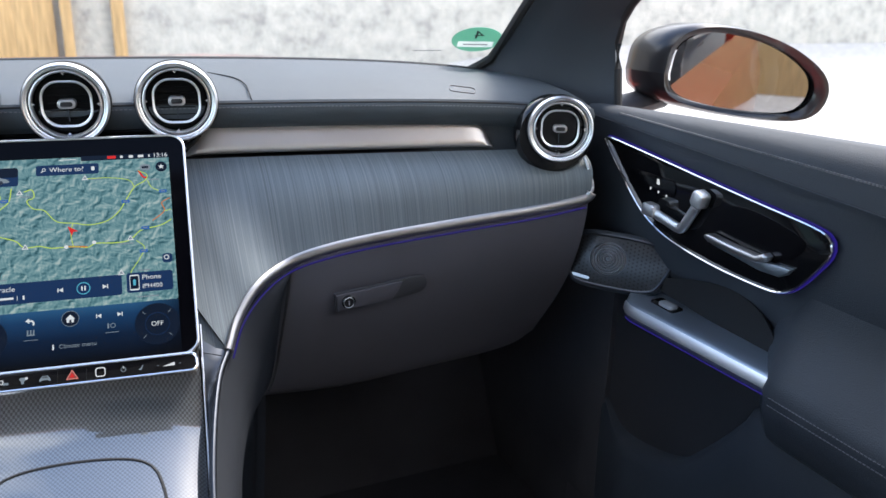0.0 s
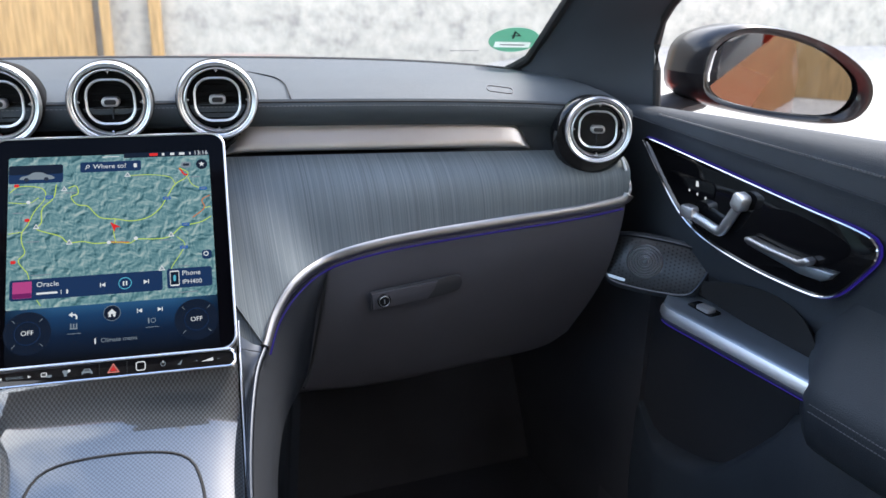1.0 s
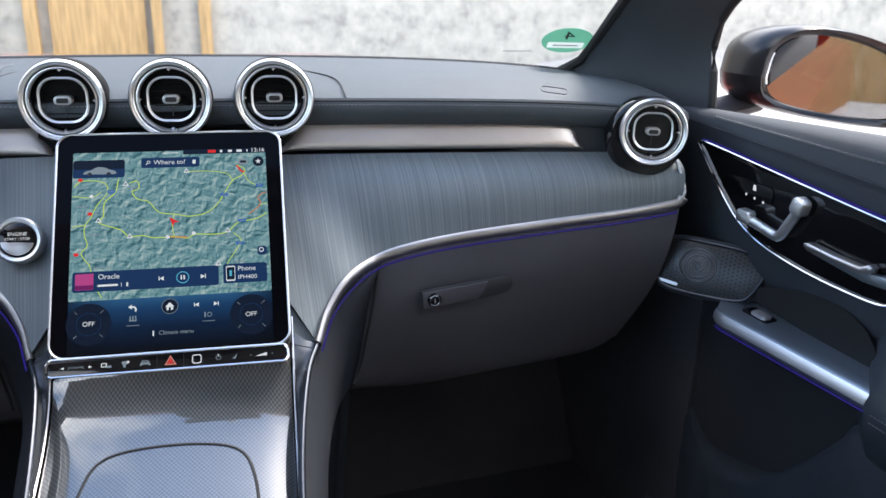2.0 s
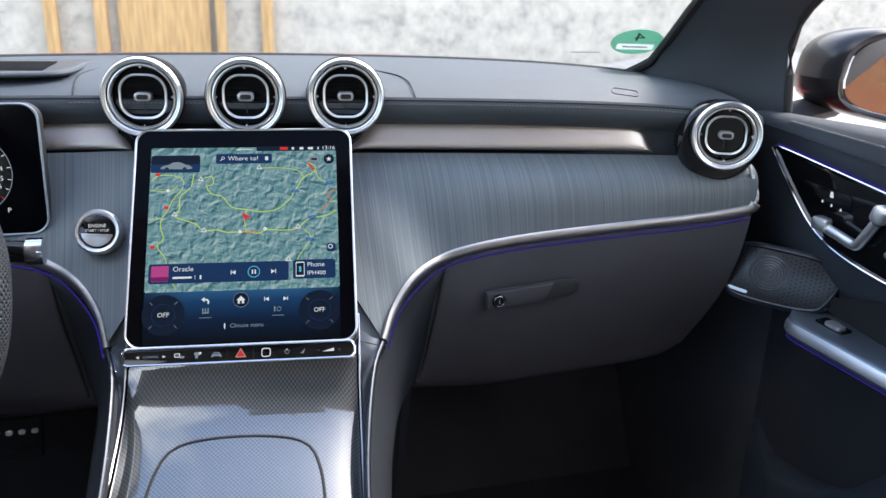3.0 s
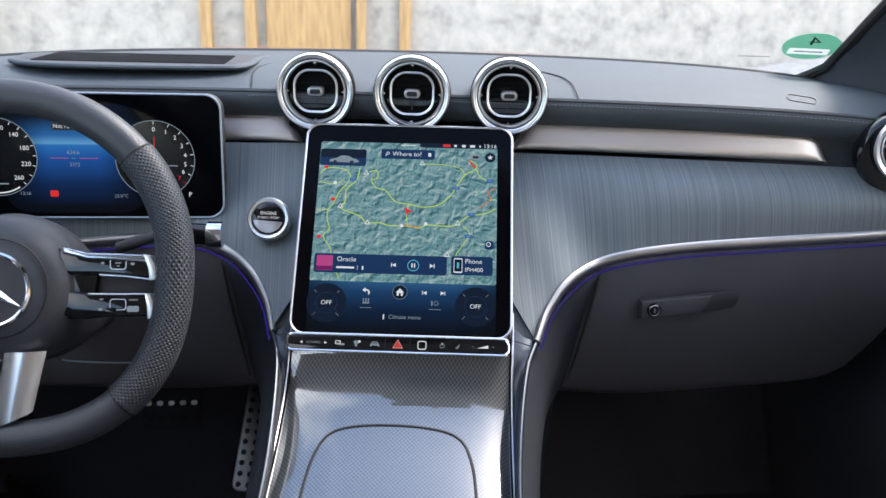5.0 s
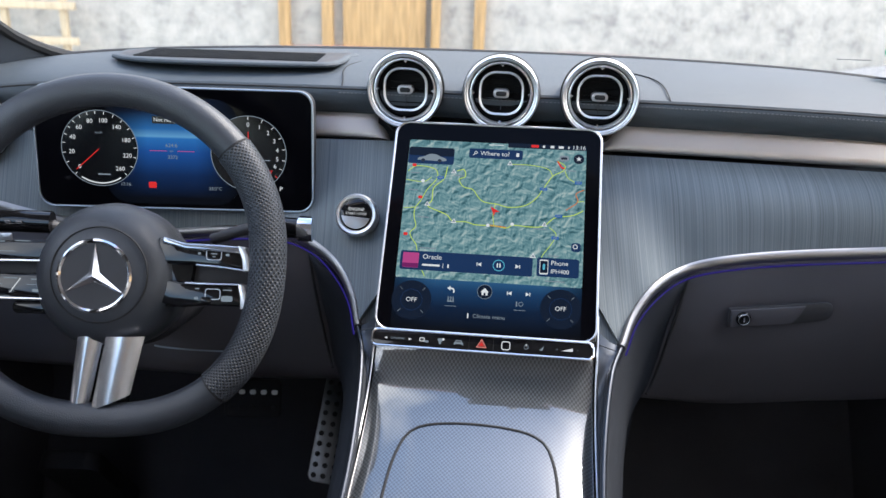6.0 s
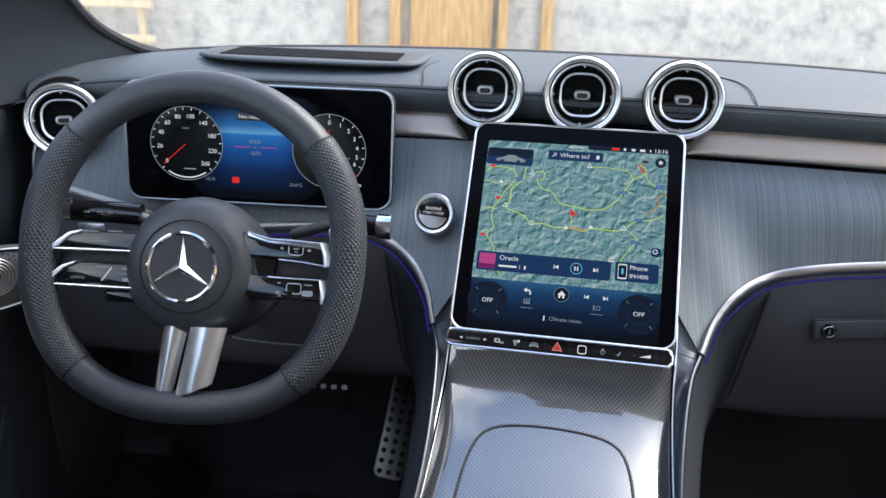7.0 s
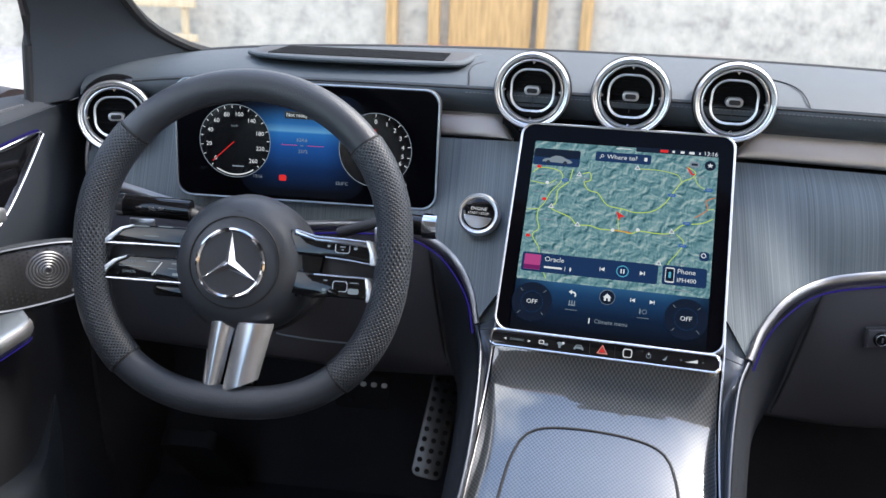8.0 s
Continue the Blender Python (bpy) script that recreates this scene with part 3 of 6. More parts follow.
dash = thing("dashboard", "dark grey leather dashboard with a lined metal inlay", "dashboard")
xs = np.linspace(-0.705, 0.66, 77)
profile = [(1.0, 0, 1.120), (0.75, 0, 1.120), (0.5, 0, 1.118), (0.28, 0, 1.113), (0.12, 0, 1.106), (0.04, 0, 1.100), (0.0, 0, 1.0955)]
rows = []
for k, d, z in profile:
    rows.append([(x, crest(x) * (1 - k) + screen_edge(x) * k, z - 0.016 * (abs(x) / 0.66) ** 6) for x in xs])
part("top_pad", sheet(rows, 0.012), LEATHER_TOP, dash, "grey leather dash top", angle=60)
rows = []
for d, z in ((0.005, 1.0935), (0.001, 1.088), (0.002, 1.081), (0.005, 1.0755), (0.009, 1.0710), (0.022, 1.0690)):
    rows.append([(x, crest(x) + d, z - 0.016 * (abs(x) / 0.66) ** 6) for x in xs])
part("face_pad", sheet(rows, 0.008), LEATHER_TOP, dash, "dark leather front roll", angle=60)
part("fold_groove", tube([(x, crest(x) - 0.0036, 1.0948 - 0.016 * (abs(x) / 0.66) ** 6) for x in np.linspace(-0.64, 0.64, 120)], 0.0014, n=8), RUBBER, dash, "dark sewn fold")
part("demister_slot", tube([(x, screen_edge(x) - 0.012, 1.1205 - 0.016 * (abs(x) / 0.66) ** 6) for x in np.linspace(-0.62, 0.62, 60)], 0.006, 0.0025, n=8), RUBBER, dash, "dark slot along the windscreen")
# row of stitches along the fold
bm = bmesh.new()
for i in range(250):
    x = -0.63 + 1.26 * i / 249
    if -0.55 < x < -0.2 or abs(x) > 0.56:
        continue
    x2 = x + 0.0033
    za, zb = (1.0903 - 0.016 * (abs(v) / 0.66) ** 6 for v in (x, x2))
    bmesh.ops.create_cube(bm, size=1, matrix=Matrix.LocRotScale(((x + x2) / 2, crest(x) - 0.0070, (za + zb) / 2), None, (0.0033, 0.0022, 0.0009)))
tagged(part("stitching", bm, STITCH, dash), kind="stuff")

# silver inlays between roll and panel
def inlay(x0, x1, outer, inner, name="inlay"):
    """Strip from x0 to x1; its outer end runs out in a slant, its inner end in a round."""
    rows = []
    n = 60
    for t, d in ((0.0, 0.024), (0.03, 0.0150), (0.12, 0.0132), (0.3, 0.0100), (0.5, 0.0062), (0.68, 0.0030), (0.82, 0.0010), (0.93, 0.0035), (1.0, 0.016)):
        row = []
        for i in range(n):
            u = i / (n - 1)
            x = x0 + (x1 - x0) * u
            top = 1.0700
            a = min(1.0, abs(x - outer) / 0.045)
            b = min(1.0, abs(x - inner) / 0.045)
            top = 1.031 + (top - 1.031) * min(math.sqrt(1 - (1 - a) ** 2.4), math.sqrt(1 - (1 - b) ** 2))
            row.append((x, crest(x) + d, top + (1.0285 - top) * t))
        rows.append(row)
    part(name, sheet(rows, 0.004), INLAY, dash, "satin aluminium strip", angle=60)


inlay(0.1305, 0.524, 0.5245, 0.130)
inlay(-0.33, -0.1355, -0.331, -0.135)
for s in (-1, 1):
    part("end_fill", sheet([[(s * x, crest(s * x) + d, z) for x in np.linspace(0.44, 0.64 if s > 0 else 0.70, 14)] for d, z in ((0.012, 1.072), (0.0135, 1.05), (0.0135, 1.035), (0.012, 1.018))]), LEATHER, dash, angle=60)
part("vent_shelf", sheet([[(x, crest(x) + d, z) for x in np.linspace(-0.15, 0.15, 21)] for d, z in ((0.012, 1.071), (0.014, 1.05), (0.012, 1.035), (0.006, 1.018))], 0.004), HOUSING, dash, "black shelf under the vents", angle=60)

TRIM_R = [(0.636, 0.664, 0.976), (0.627, 0.667, 0.967), (0.564, 0.680, 0.955), (0.452, 0.692, 0.944), (0.341, 0.702, 0.933), (0.268, 0.704, 0.923), (0.224, 0.703, 0.911), (0.182, 0.675, 0.898), (0.154, 0.650, 0.873), (0.136, 0.620, 0.848)]
CONSOLE_R = [(0.136, 0.620, 0.848), (0.119, 0.585, 0.832), (0.101, 0.520, 0.801), (0.088, 0.450, 0.763), (0.080, 0.36, 0.715), (0.075, 0.26, 0.675), (0.07, 0.10, 0.66)]
TRIM_L = [(-0.692, 0.792, 0.960), (-0.64, 0.797, 0.945), (-0.564, 0.80, 0.925), (-0.452, 0.81, 0.905), (-0.341, 0.80, 0.915)] + [stack_mirror(p) for p in TRIM_R[5:]]
CONSOLE_L = [stack_mirror(p) for p in CONSOLE_R]


def panel(trim, x_out, x_in, name, start):
    n = 60
    low = spl(trim, n)
    top = [(x, crest(x) + 0.002, 1.0265) for x in np.linspace(x_out, x_in, n)]
    rows = []
    for t in np.linspace(0, 1, 12):
        row = []
        for i, (a, b) in enumerate(zip(top, low)):
            u = i / (n - 1)
            bulge = min(1.0, max(0.0, (u - start) * 8)) * min(1.0, max(0.0, (1.0 - u) * 2.2))
            q = np.array(a) * (1 - t) + np.array(b) * t
            q[1] -= 0.020 * bulge * math.sin(math.pi * t ** 0.75)
            q[2] += 0.004 * bulge * math.sin(math.pi * t)
            row.append(q)
        rows.append(row)
    part(name, sheet(rows, 0.006), LINED, dash, "dark inlay with fine vertical metal lines", angle=60)
    s = 1 if x_out > 0 else -1
    inner = [r[-1] for r in rows]
    part("inlay_return", sheet([[(q[0] + s * 0.002, q[1] + 0.004, q[2]) for q in inner], [(q[0] - s * 0.12, q[1] + 0.03, q[2]) for q in inner]]), LINED, dash)


panel(TRIM_R, 0.645, 0.02, "inlay_panel", -1)
panel(TRIM_L, -0.70, -0.02, "inlay_panel", 0.74)
for trim, con, s in ((TRIM_R, CONSOLE_R, 1), (TRIM_L, CONSOLE_L, -1)):
    path = spl(trim, 80)
    part("trim_line", tube([q + np.array((0, -0.003, 0)) for q in spl(con, 50)], 0.0030, 0.0042, n=12), CHEEK, dash, "satin aluminium trim line")
    part("trim_line", tube([q + np.array((0, -0.003, 0)) for q in path], 0.0046, 0.0070, n=12), TRIM_METAL, dash, "satin aluminium trim line")
    glowpath = spl([(p[0] + s * (0.004 if i > 5 else 0), p[1] - 0.0085, p[2] - 0.0100 + (0.003 if i > 6 else 0)) for i, p in enumerate(trim[1:])], 70)
    part("light_strip", tube(glowpath, 0.0010, n=6), BLUE_LINE, dash, "blue ambient light line")
# thin bright edge from the trim up to the vent
part("trim_line", tube(spl([(0.630, 0.664, 0.970), (0.639, 0.664, 0.978), (0.640, 0.668, 0.990), (0.634, 0.680, 1.018), (0.626, 0.690, 1.035)], 18), 0.0024, n=8), SATIN, dash)
part("trim_line", tube(spl([(-0.690, 0.795, 0.955), (-0.697, 0.797, 0.968), (-0.694, 0.80, 1.0), (-0.688, 0.805, 1.02)], 14), 0.003, n=8), SATIN, dash)


# padded bolsters beside the console, and the glove box
def bolster(trim, con, mirror):
    f = stack_mirror if mirror else (lambda p: p)
    a = spl([p for p in TRIM_R[6:]] + CONSOLE_R[1:], 60)
    b = spl([(0.2265, 0.706, 0.902), (0.2212, 0.704, 0.870), (0.2130, 0.702, 0.83), (0.1985, 0.700, 0.765), (0.163, 0.640, 0.752), (0.138, 0.565, 0.752), (0.120, 0.490, 0.735), (0.107, 0.40, 0.695), (0.100, 0.28, 0.645), (0.096, 0.10, 0.625)], 60)
    rows = []
    for t in np.linspace(0, 1, 8):
        row = []
        for p, q in zip(a, b):
            r = p * (1 - t) + q * t
            k = math.sin(math.pi * min(1, t * 1.1)) if t < 0.9 else 0
            r = r + np.array((0.005, -0.008, 0.0)) * k
            row.append(f((r[0], r[1], r[2] - 0.004)))
        rows.append(row)
    rows.append([f((q[0] - 0.020, q[1] + 0.03, q[2] - 0.05)) for q in b])
    rows.append([f((q[0] - 0.045, q[1] + 0.06, 0.33)) for q in b])
    part("lid_seam", tube([f((q[0] + 0.001, q[1] - 0.0095, q[2])) for q in b[:13]], 0.0018, n=6), RUBBER, dash, "dark joint beside the pad")
    part("bolster", sheet(rows, 0.006), KNEE_PAD, dash, "soft dark grey knee pad", angle=60)


bolster(TRIM_R, CONSOLE_R, False)
bolster(TRIM_L, CONSOLE_L, True)

glove = thing("glove_box", "closed dark grey glove box with a lockable handle", "glove box")
n = 40
top = [np.array(q) for q in spl([(0.636, 0.668, 0.967)] + TRIM_R[2:6] + [(0.221, 0.706, 0.907)], n)]
low = [np.array((x, y, z)) for x, y, z in spl([(0.603, 0.735, 0.757), (0.56, 0.745, 0.732), (0.437, 0.750, 0.721), (0.312, 0.748, 0.716), (0.190, 0.716, 0.741)], n)]
rows = []
for t in np.linspace(0, 1, 14):
    row = []
    for i, (p, q) in enumerate(zip(top, low)):
        out, fade = max(0.0, 1 - i / 9) ** 2, min(1.0, (n - 1 - i) / 6)
        row.append(p * (1 - t) + q * t + np.array((0.006 * out * math.sin(math.pi * t ** 1.3), 0.004 - (0.006 + 0.011 * fade) * math.sin(math.pi * t ** 0.85), -0.003 * (1 - t))))
    rows.append(row)
for back, drop in ((0.004, 0.005), (0.012, 0.010), (0.26, 0.022)):
    rows.append([q + np.array((0, 0.004 + back, -drop)) for q in low])
part("lid", sheet(rows, 0.008), SOFT, glove, "dark grey moulded lid", angle=60)
# driver's lower dash
low = [np.array((x, y, z)) for x, y, z in spl([(-0.70, 0.78, 0.745), (-0.56, 0.785, 0.733), (-0.42, 0.785, 0.726), (-0.30, 0.778, 0.724), (-0.188, 0.762, 0.735)], n)]
top = [np.array(q) for q in spl(TRIM_L[:6] + [(-0.222, 0.768, 0.908)], n)]
rows = [[p * (1 - t) + q * t + np.array((0, 0.004 - 0.008 * math.sin(math.pi * t), -0.008 * (1 - t))) for p, q in zip(top, low)] for t in np.linspace(0, 1, 10)]
rows.append([q + np.array((0, 0.012, -0.008)) for q in low])
rows.append([q + np.array((0, 0.26, -0.02)) for q in low])
part("knee_panel", sheet(rows, 0.008), SOFT, dash, "dark lower panel under the wheel", angle=60)

# ---- centre console ----
STACK = axes((-0.018, 0.649, 0.898), (0.991, -0.13, 0.010), (0.071, 0.603, 0.795), (-0.11, -0.787, 0.607))
PLAN = axes((0.006, 0.799, 0.0), (0.991, -0.13, 0), (0.13, 0.991, 0), (0, 0, 1))   # x across the stack, y ahead of its middle
console = thing("centre_console", "lacquered carbon-weave centre console with a covered tray", "console", m=PLAN)
CONSOLE_CURVE = spl([(-0.150, 0.875), (-0.178, 0.845), (-0.200, 0.815), (-0.228, 0.790), (-0.270, 0.768), (-0.33, 0.745), (-0.42, 0.712), (-0.55, 0.672), (-0.70, 0.655)], 60)


def console_z(b):
    return float(np.interp(-b, -CONSOLE_CURVE[:, 0], CONSOLE_CURVE[:, 1]))


def crown(t):
    """Arch of the lacquered cover, falling off towards its sides."""
    return 0.006 * (1 - t * t) + 0.006 * (1 - t ** 6)


def half_width(b):
    return 0.1215 + 0.002 * (b + 0.2)


rows = []
for b, z in CONSOLE_CURVE:
    w = half_width(b)
    rows.append([(w * t, b, z + crown(t)) for t in np.linspace(-1, 1, 49)])
part("cover", sheet(rows, 0.006), CARBON, console, "carbon weave under clear lacquer", angle=60)
for s in (-1, 1):
    path = [(s * (half_width(b) + 0.003), b, z + 0.002) for b, z in CONSOLE_CURVE]
    part("side_trim", tube(path, 0.0014, 0.0020, n=8), SATIN, console, "bright side strip")
# metal cheeks from the console's sides out to the trim lines
inv = PLAN.inverted()
for path, s in ((spl(CONSOLE_R, 60), 1), (spl(CONSOLE_L, 60), -1)):
    rows = []
    for t in (0.0, 0.15, 0.5, 0.85, 1.0):
        row = []
        for q in path:
            loc = inv @ Vector(q)
            b = min(loc.y, -0.150)
            e = Vector((s * (half_width(b) + 0.003), b, console_z(b) + 0.001))
            v = loc.lerp(e, t)
            v.z -= 0.004 * math.sin(math.pi * t)
            row.append(tuple(v))
        rows.append(row)
    part("cheek", sheet(rows), CHEEK, console, "dark satin metal cheek", angle=60)
    jb = -0.172
    part("cheek_joint", tube([(s * (half_width(jb) + 0.002), jb, console_z(jb) + 0.002), (s * 0.150, jb, console_z(jb) - 0.006)], 0.0006, n=6), CHEEK, console)
# joint line of the tray lid
lid = []
for a, b in [(-0.088, -0.62), (-0.088, -0.42), (-0.086, -0.33), (-0.080, -0.285), (-0.066, -0.262), (-0.03, -0.254), (0.03, -0.254), (0.066, -0.262), (0.080, -0.285), (0.086, -0.33), (0.088, -0.42), (0.088, -0.62)]:
    lid.append((a, b))
lid = spl(lid, 90)
part("lid_joint", tube([(a, b, console_z(b) + crown(a / 0.1215) + 0.0002) for a, b in lid], 0.0016, 0.001, n=6), RUBBER, console, "dark joint round the tray lid")

# ---- doors ----
def door(s, name):
    """Inner side of a front door; s is +1 for the passenger side."""
    d = thing(name, "dark leather door trim with gloss black control panel", "car door")
    ys = np.linspace(0.78 if s > 0 else 0.85, -0.9, 50)

    def row(x, z, zslope=0.0, xs_=0.0):
        return [(s * (x + xs_ * (0.75 - y)), y, z + zslope * (0.75 - y)) for y in ys]

    part("sill", sheet([row(0.772, 1.062, 0.05), row(0.760, 1.074, 0.05), row(0.735, 1.078, 0.04), row(0.708, 1.078, 0.008), row(0.700, 1.073, -0.035), row(0.697, 1.066, -0.05)], 0.004), LEATHER_SILL, d, "smooth leather window sill", angle=60)
    part("upper_panel", sheet([row(0.699, 1.066, -0.05), row(0.703, 1.055, -0.05), row(0.702, 1.00, -0.03), row(0.704, 0.95, -0.01), row(0.712, 0.905), row(0.722, 0.88)], 0.004), LEATHER, d, "dark leather upper door panel", angle=60)
    part("lower_panel", sheet([row(0.722, 0.88), row(0.732, 0.85), row(0.735, 0.80), row(0.735, 0.74), row(0.735, 0.60), row(0.725, 0.40), row(0.72, 0.30)], 0.004), DARK, d, "dark plastic lower door panel", angle=60)
    part("sill_groove", tube([(s * 0.6985, y, 1.0645 - 0.05 * (0.75 - y)) for y in np.linspace(0.74, -0.5, 30)], 0.0018, n=6), RUBBER, d)
    bm = bmesh.new()
    for i in range(220):
        y = 0.70 - 1.0 * i / 219
        bmesh.ops.create_cube(bm, size=1, matrix=Matrix.LocRotScale((s * 0.7030, y, 1.0755 - 0.018 * (0.75 - y)), None, (0.0022, 0.003, 0.0022)))
    tagged(part("stitching", bm, STITCH, d), kind="stuff")
    gl = part("window_glass", sheet([[(s * 0.765, y, 1.06) for y in np.linspace(0.76, -0.9, 8)], [(s * 0.69, y, 1.44) for y in np.linspace(0.25, -0.9, 8)]]), GLASS, d, "clear side window")
    gl.visible_shadow = False
    return d


door_r = door(1, "door_passenger")
door_l = door(-1, "door_driver")
door_l.matrix_basis = pose(-0.030, 0.030, -0.014)

# ---- vents ----
def vent(m, label, r=0.0465):
    v = thing("air_vent", label, "air vent", m=m, group="round dashboard vents")
    part("housing", lathe([(0, -0.055), (r * 0.93, -0.055), (r * 1.02, -0.02), (r * 1.03, -0.002), (r * 0.99, 0.003), (r * 0.9, 0.0), (r * 0.74, -0.008), (r * 0.72, -0.014), (0, -0.016)], 56), HOUSING, v, "gloss black pod")
    part("outer_ring", lathe([(r * 1.0, -0.006), (r * 1.01, 0.0), (r * 0.995, 0.005), (r * 0.955, 0.0078), (r * 0.92, 0.0070), (r * 0.905, 0.0045), (r * 0.89, 0.0050), (r * 0.865, 0.0042), (r * 0.85, 0.0), (r * 0.85, -0.006)], 72, True), RING, v, "polished metal ring")
    part("inner_ring", lathe([(r * 0.838, -0.005), (r * 0.838, 0.001), (r * 0.822, 0.0038), (r * 0.798, 0.0042), (r * 0.775, 0.0025), (r * 0.76, -0.001), (r * 0.758, -0.006)], 64, True), RING, v, "satin silver ring")
    part("frame", ring_slab(rounded(r * 1.18, r * 1.14, r * 0.44, 8), rounded(r * 1.07, r * 1.03, r * 0.40, 8), 0.003, 0.0008), RING, v, "rounded square silver frame", m=at(0, 0, -0.006))
    for k in range(5):
        part("slat", box(r * 0.9, 0.0012, 0.004, 0.0003, at=(0, -r * 0.36 + r * 0.18 * k, -0.0145)), HOUSING, v)
    part("knob", slab(rounded(r * 0.42, r * 0.23, r * 0.1, 5), 0.015, 0.0015), GREY_BUTTON, v, "grey thumb tab", m=at(0, 0, -0.014))
    part("knob_face", slab(rounded(r * 0.28, r * 0.12, r * 0.05, 4), 0.0015, 0.0003), RUBBER, v, m=at(0, 0, 0.0005))
    part("stem", box(0.0012, r * 0.42, 0.002, at=(0, -r * 0.24, -0.0125)), CHEEK, v)
    for a in (0, 90, 180, 270):
        part("pip", slab([(-0.003, 0), (0.003, 0), (0, -0.0035)], 0.003), CHROME, v, m=pose(0, 0, -0.003, 0, 0, a) @ at(0, r * 0.77, 0))
    return v


CENTRE_WAY = (-0.118, -0.99, 0.03)
for p in ((-0.116, 0.812, 1.099), (0.002, 0.797, 1.100), (0.121, 0.785, 1.101)):
    vent(facing(p, CENTRE_WAY), "round chrome-ringed air vent above the centre screen")
vent(facing((0.588, 0.675, 1.063), (-0.42, -0.9, 0.05)), "round chrome-ringed air vent at the end of the dash", 0.0430)
vent(facing((-0.651, 0.800, 1.039), (0.36, -0.93, 0.10)), "round chrome-ringed air vent at the end of the dash", 0.0465)
for p, way in (((0.60, 0.715, 1.05), (-0.42, -0.9, 0.05)), ((-0.668, 0.845, 1.036), (0.36, -0.93, 0.10))):
    part("vent_pod", moved(lathe([(0.0, -0.06), (0.046, -0.055), (0.052, -0.02), (0.0525, 0.018), (0.050, 0.026), (0.046, 0.030), (0, 0.030)], 48), facing(p, way)), GLOSS, dash, "gloss black pod behind the vent")
part("vent_bar", moved(slab(rounded(0.30, 0.062, 0.028, 6), 0.04, 0.012, 3), axes((0.006, 0.862, 1.064), (0.991, -0.13, 0), (0, 0, 1), (-0.13, -0.991, 0))), GLOSS, dash, "gloss black bar behind the three vents")

# ---- centre screen ----
screen = thing("centre_screen", "upright touchscreen with a relief map and climate bar", "touchscreen", m=STACK)
CU, CV = 0.0025, 0.0795
part("back", slab(rounded(0.249, 0.261, 0.016, 6), 0.012, 0.003), DARK, screen, m=at(CU, CV, -0.014))
part("rim", ring_slab(rounded(0.2495, 0.2615, 0.017, 8), rounded(0.2445, 0.2565, 0.0148, 8), 0.004, 0.0008), SATIN, screen, "satin metal rim", m=at(CU, CV, -0.003))
part("cover_glass", slab(rounded(0.2447, 0.2567, 0.0148, 8), 0.003, 0.0), SCREEN_GLASS, screen, "black glass", m=at(CU, CV, -0.003))
part("map", slab(rounded(0.212, 0.1745, 0.002, 2), 0.0004), MAP, screen, "green shaded-relief map", m=at(CU, 0.0985, 0.0001))
part("climate_bar", slab(rounded(0.212, 0.0585, 0.002, 2), 0.0004), NAVY_UI, screen, "blue climate bar", m=at(CU, -0.0177, 0.0001))
# button strip
strip = thing("button_strip", "narrow black switch bar in a silver frame under the screen", "switch bar", m=STACK)
part("bar", slab(rounded(0.245, 0.0185, 0.006, 6), 0.012, 0.002), GLOSS, strip, m=at(0.0005, -0.0603, -0.009))
part("rim", ring_slab(rounded(0.247, 0.0205, 0.007, 6), rounded(0.2425, 0.016, 0.0055, 6), 0.013, 0.0005), CHROME, strip, "silver frame", m=at(0.0005, -0.0603, -0.009))

# ---- driver display ----
cluster = thing("driver_display", "wide digital instrument display with two round gauges", "instrument display", m=axes((-0.397, 0.788, 1.0175), (1, 0, 0), (0, 0.10, 0.995), (0, -0.995, 0.10)) @ Matrix.Diagonal((0.966, 0.966, 1, 1)))
part("back", slab(rounded(0.352, 0.156, 0.02, 6), 0.02, 0.004), DARK, cluster, m=at(0, 0.0035, -0.022))
part("cover_glass", slab(rounded(0.346, 0.150, 0.018, 8), 0.003), SCREEN_GLASS, cluster, "black glass", m=at(0, 0.0035, -0.003))
part("rim", ring_slab(rounded(0.352, 0.156, 0.02, 8), rounded(0.3475, 0.1515, 0.0185, 8), 0.004, 0.0006), SATIN_DARK, cluster, "thin silver rim", m=at(0, 0.0035, -0.003))

# ---- steering wheel ----
wheel = thing("steering_wheel", "flat-bottomed leather sports steering wheel with perforated grips", "steering wheel", m=axes((-0.419, 0.605, 0.955), (1, 0, 0), (0, 0.36, 0.933), (0, -0.933, 0.36)))
RIM_R = 0.168


def rim_point(a):
    """Centre line of the rim at the angle a from the right, in degrees."""
    x, y = RIM_R * math.cos(radians(a)), RIM_R * math.sin(radians(a))
    if y < 0:
        x = math.copysign(RIM_R * abs(math.cos(radians(a))) ** 0.85, x)
        y = -0.178 * abs(math.sin(radians(a))) ** 0.80
    else:
        y *= 0.985
    return (x, y, 0)


def rim_piece(a0, a1, mat, name, label, fat=1.0):
    k = np.linspace(a0, a1, 40)
    ob = part(name, tube([rim_point(a) for a in k], 0.0178 * fat, 0.0162 * fat, n=18, up=(0, 0, 1)), mat, wheel, label)
    # leather runs along the rim and round it
    uv = ob.data.uv_layers.new(name="UVMap").data
    step = sum((Vector(rim_point(b)) - Vector(rim_point(a))).length for a, b in zip(k, k[1:])) / (len(k) - 1)
    for poly in ob.data.polygons:
        js = [v % 18 for v in poly.vertices]
        for li, v, j in zip(poly.loop_indices, poly.vertices, js):
            around = 18 if j == 0 and 17 in js else j
            uv[li].uv = (v // 18 * step, around * 0.0059 * fat)


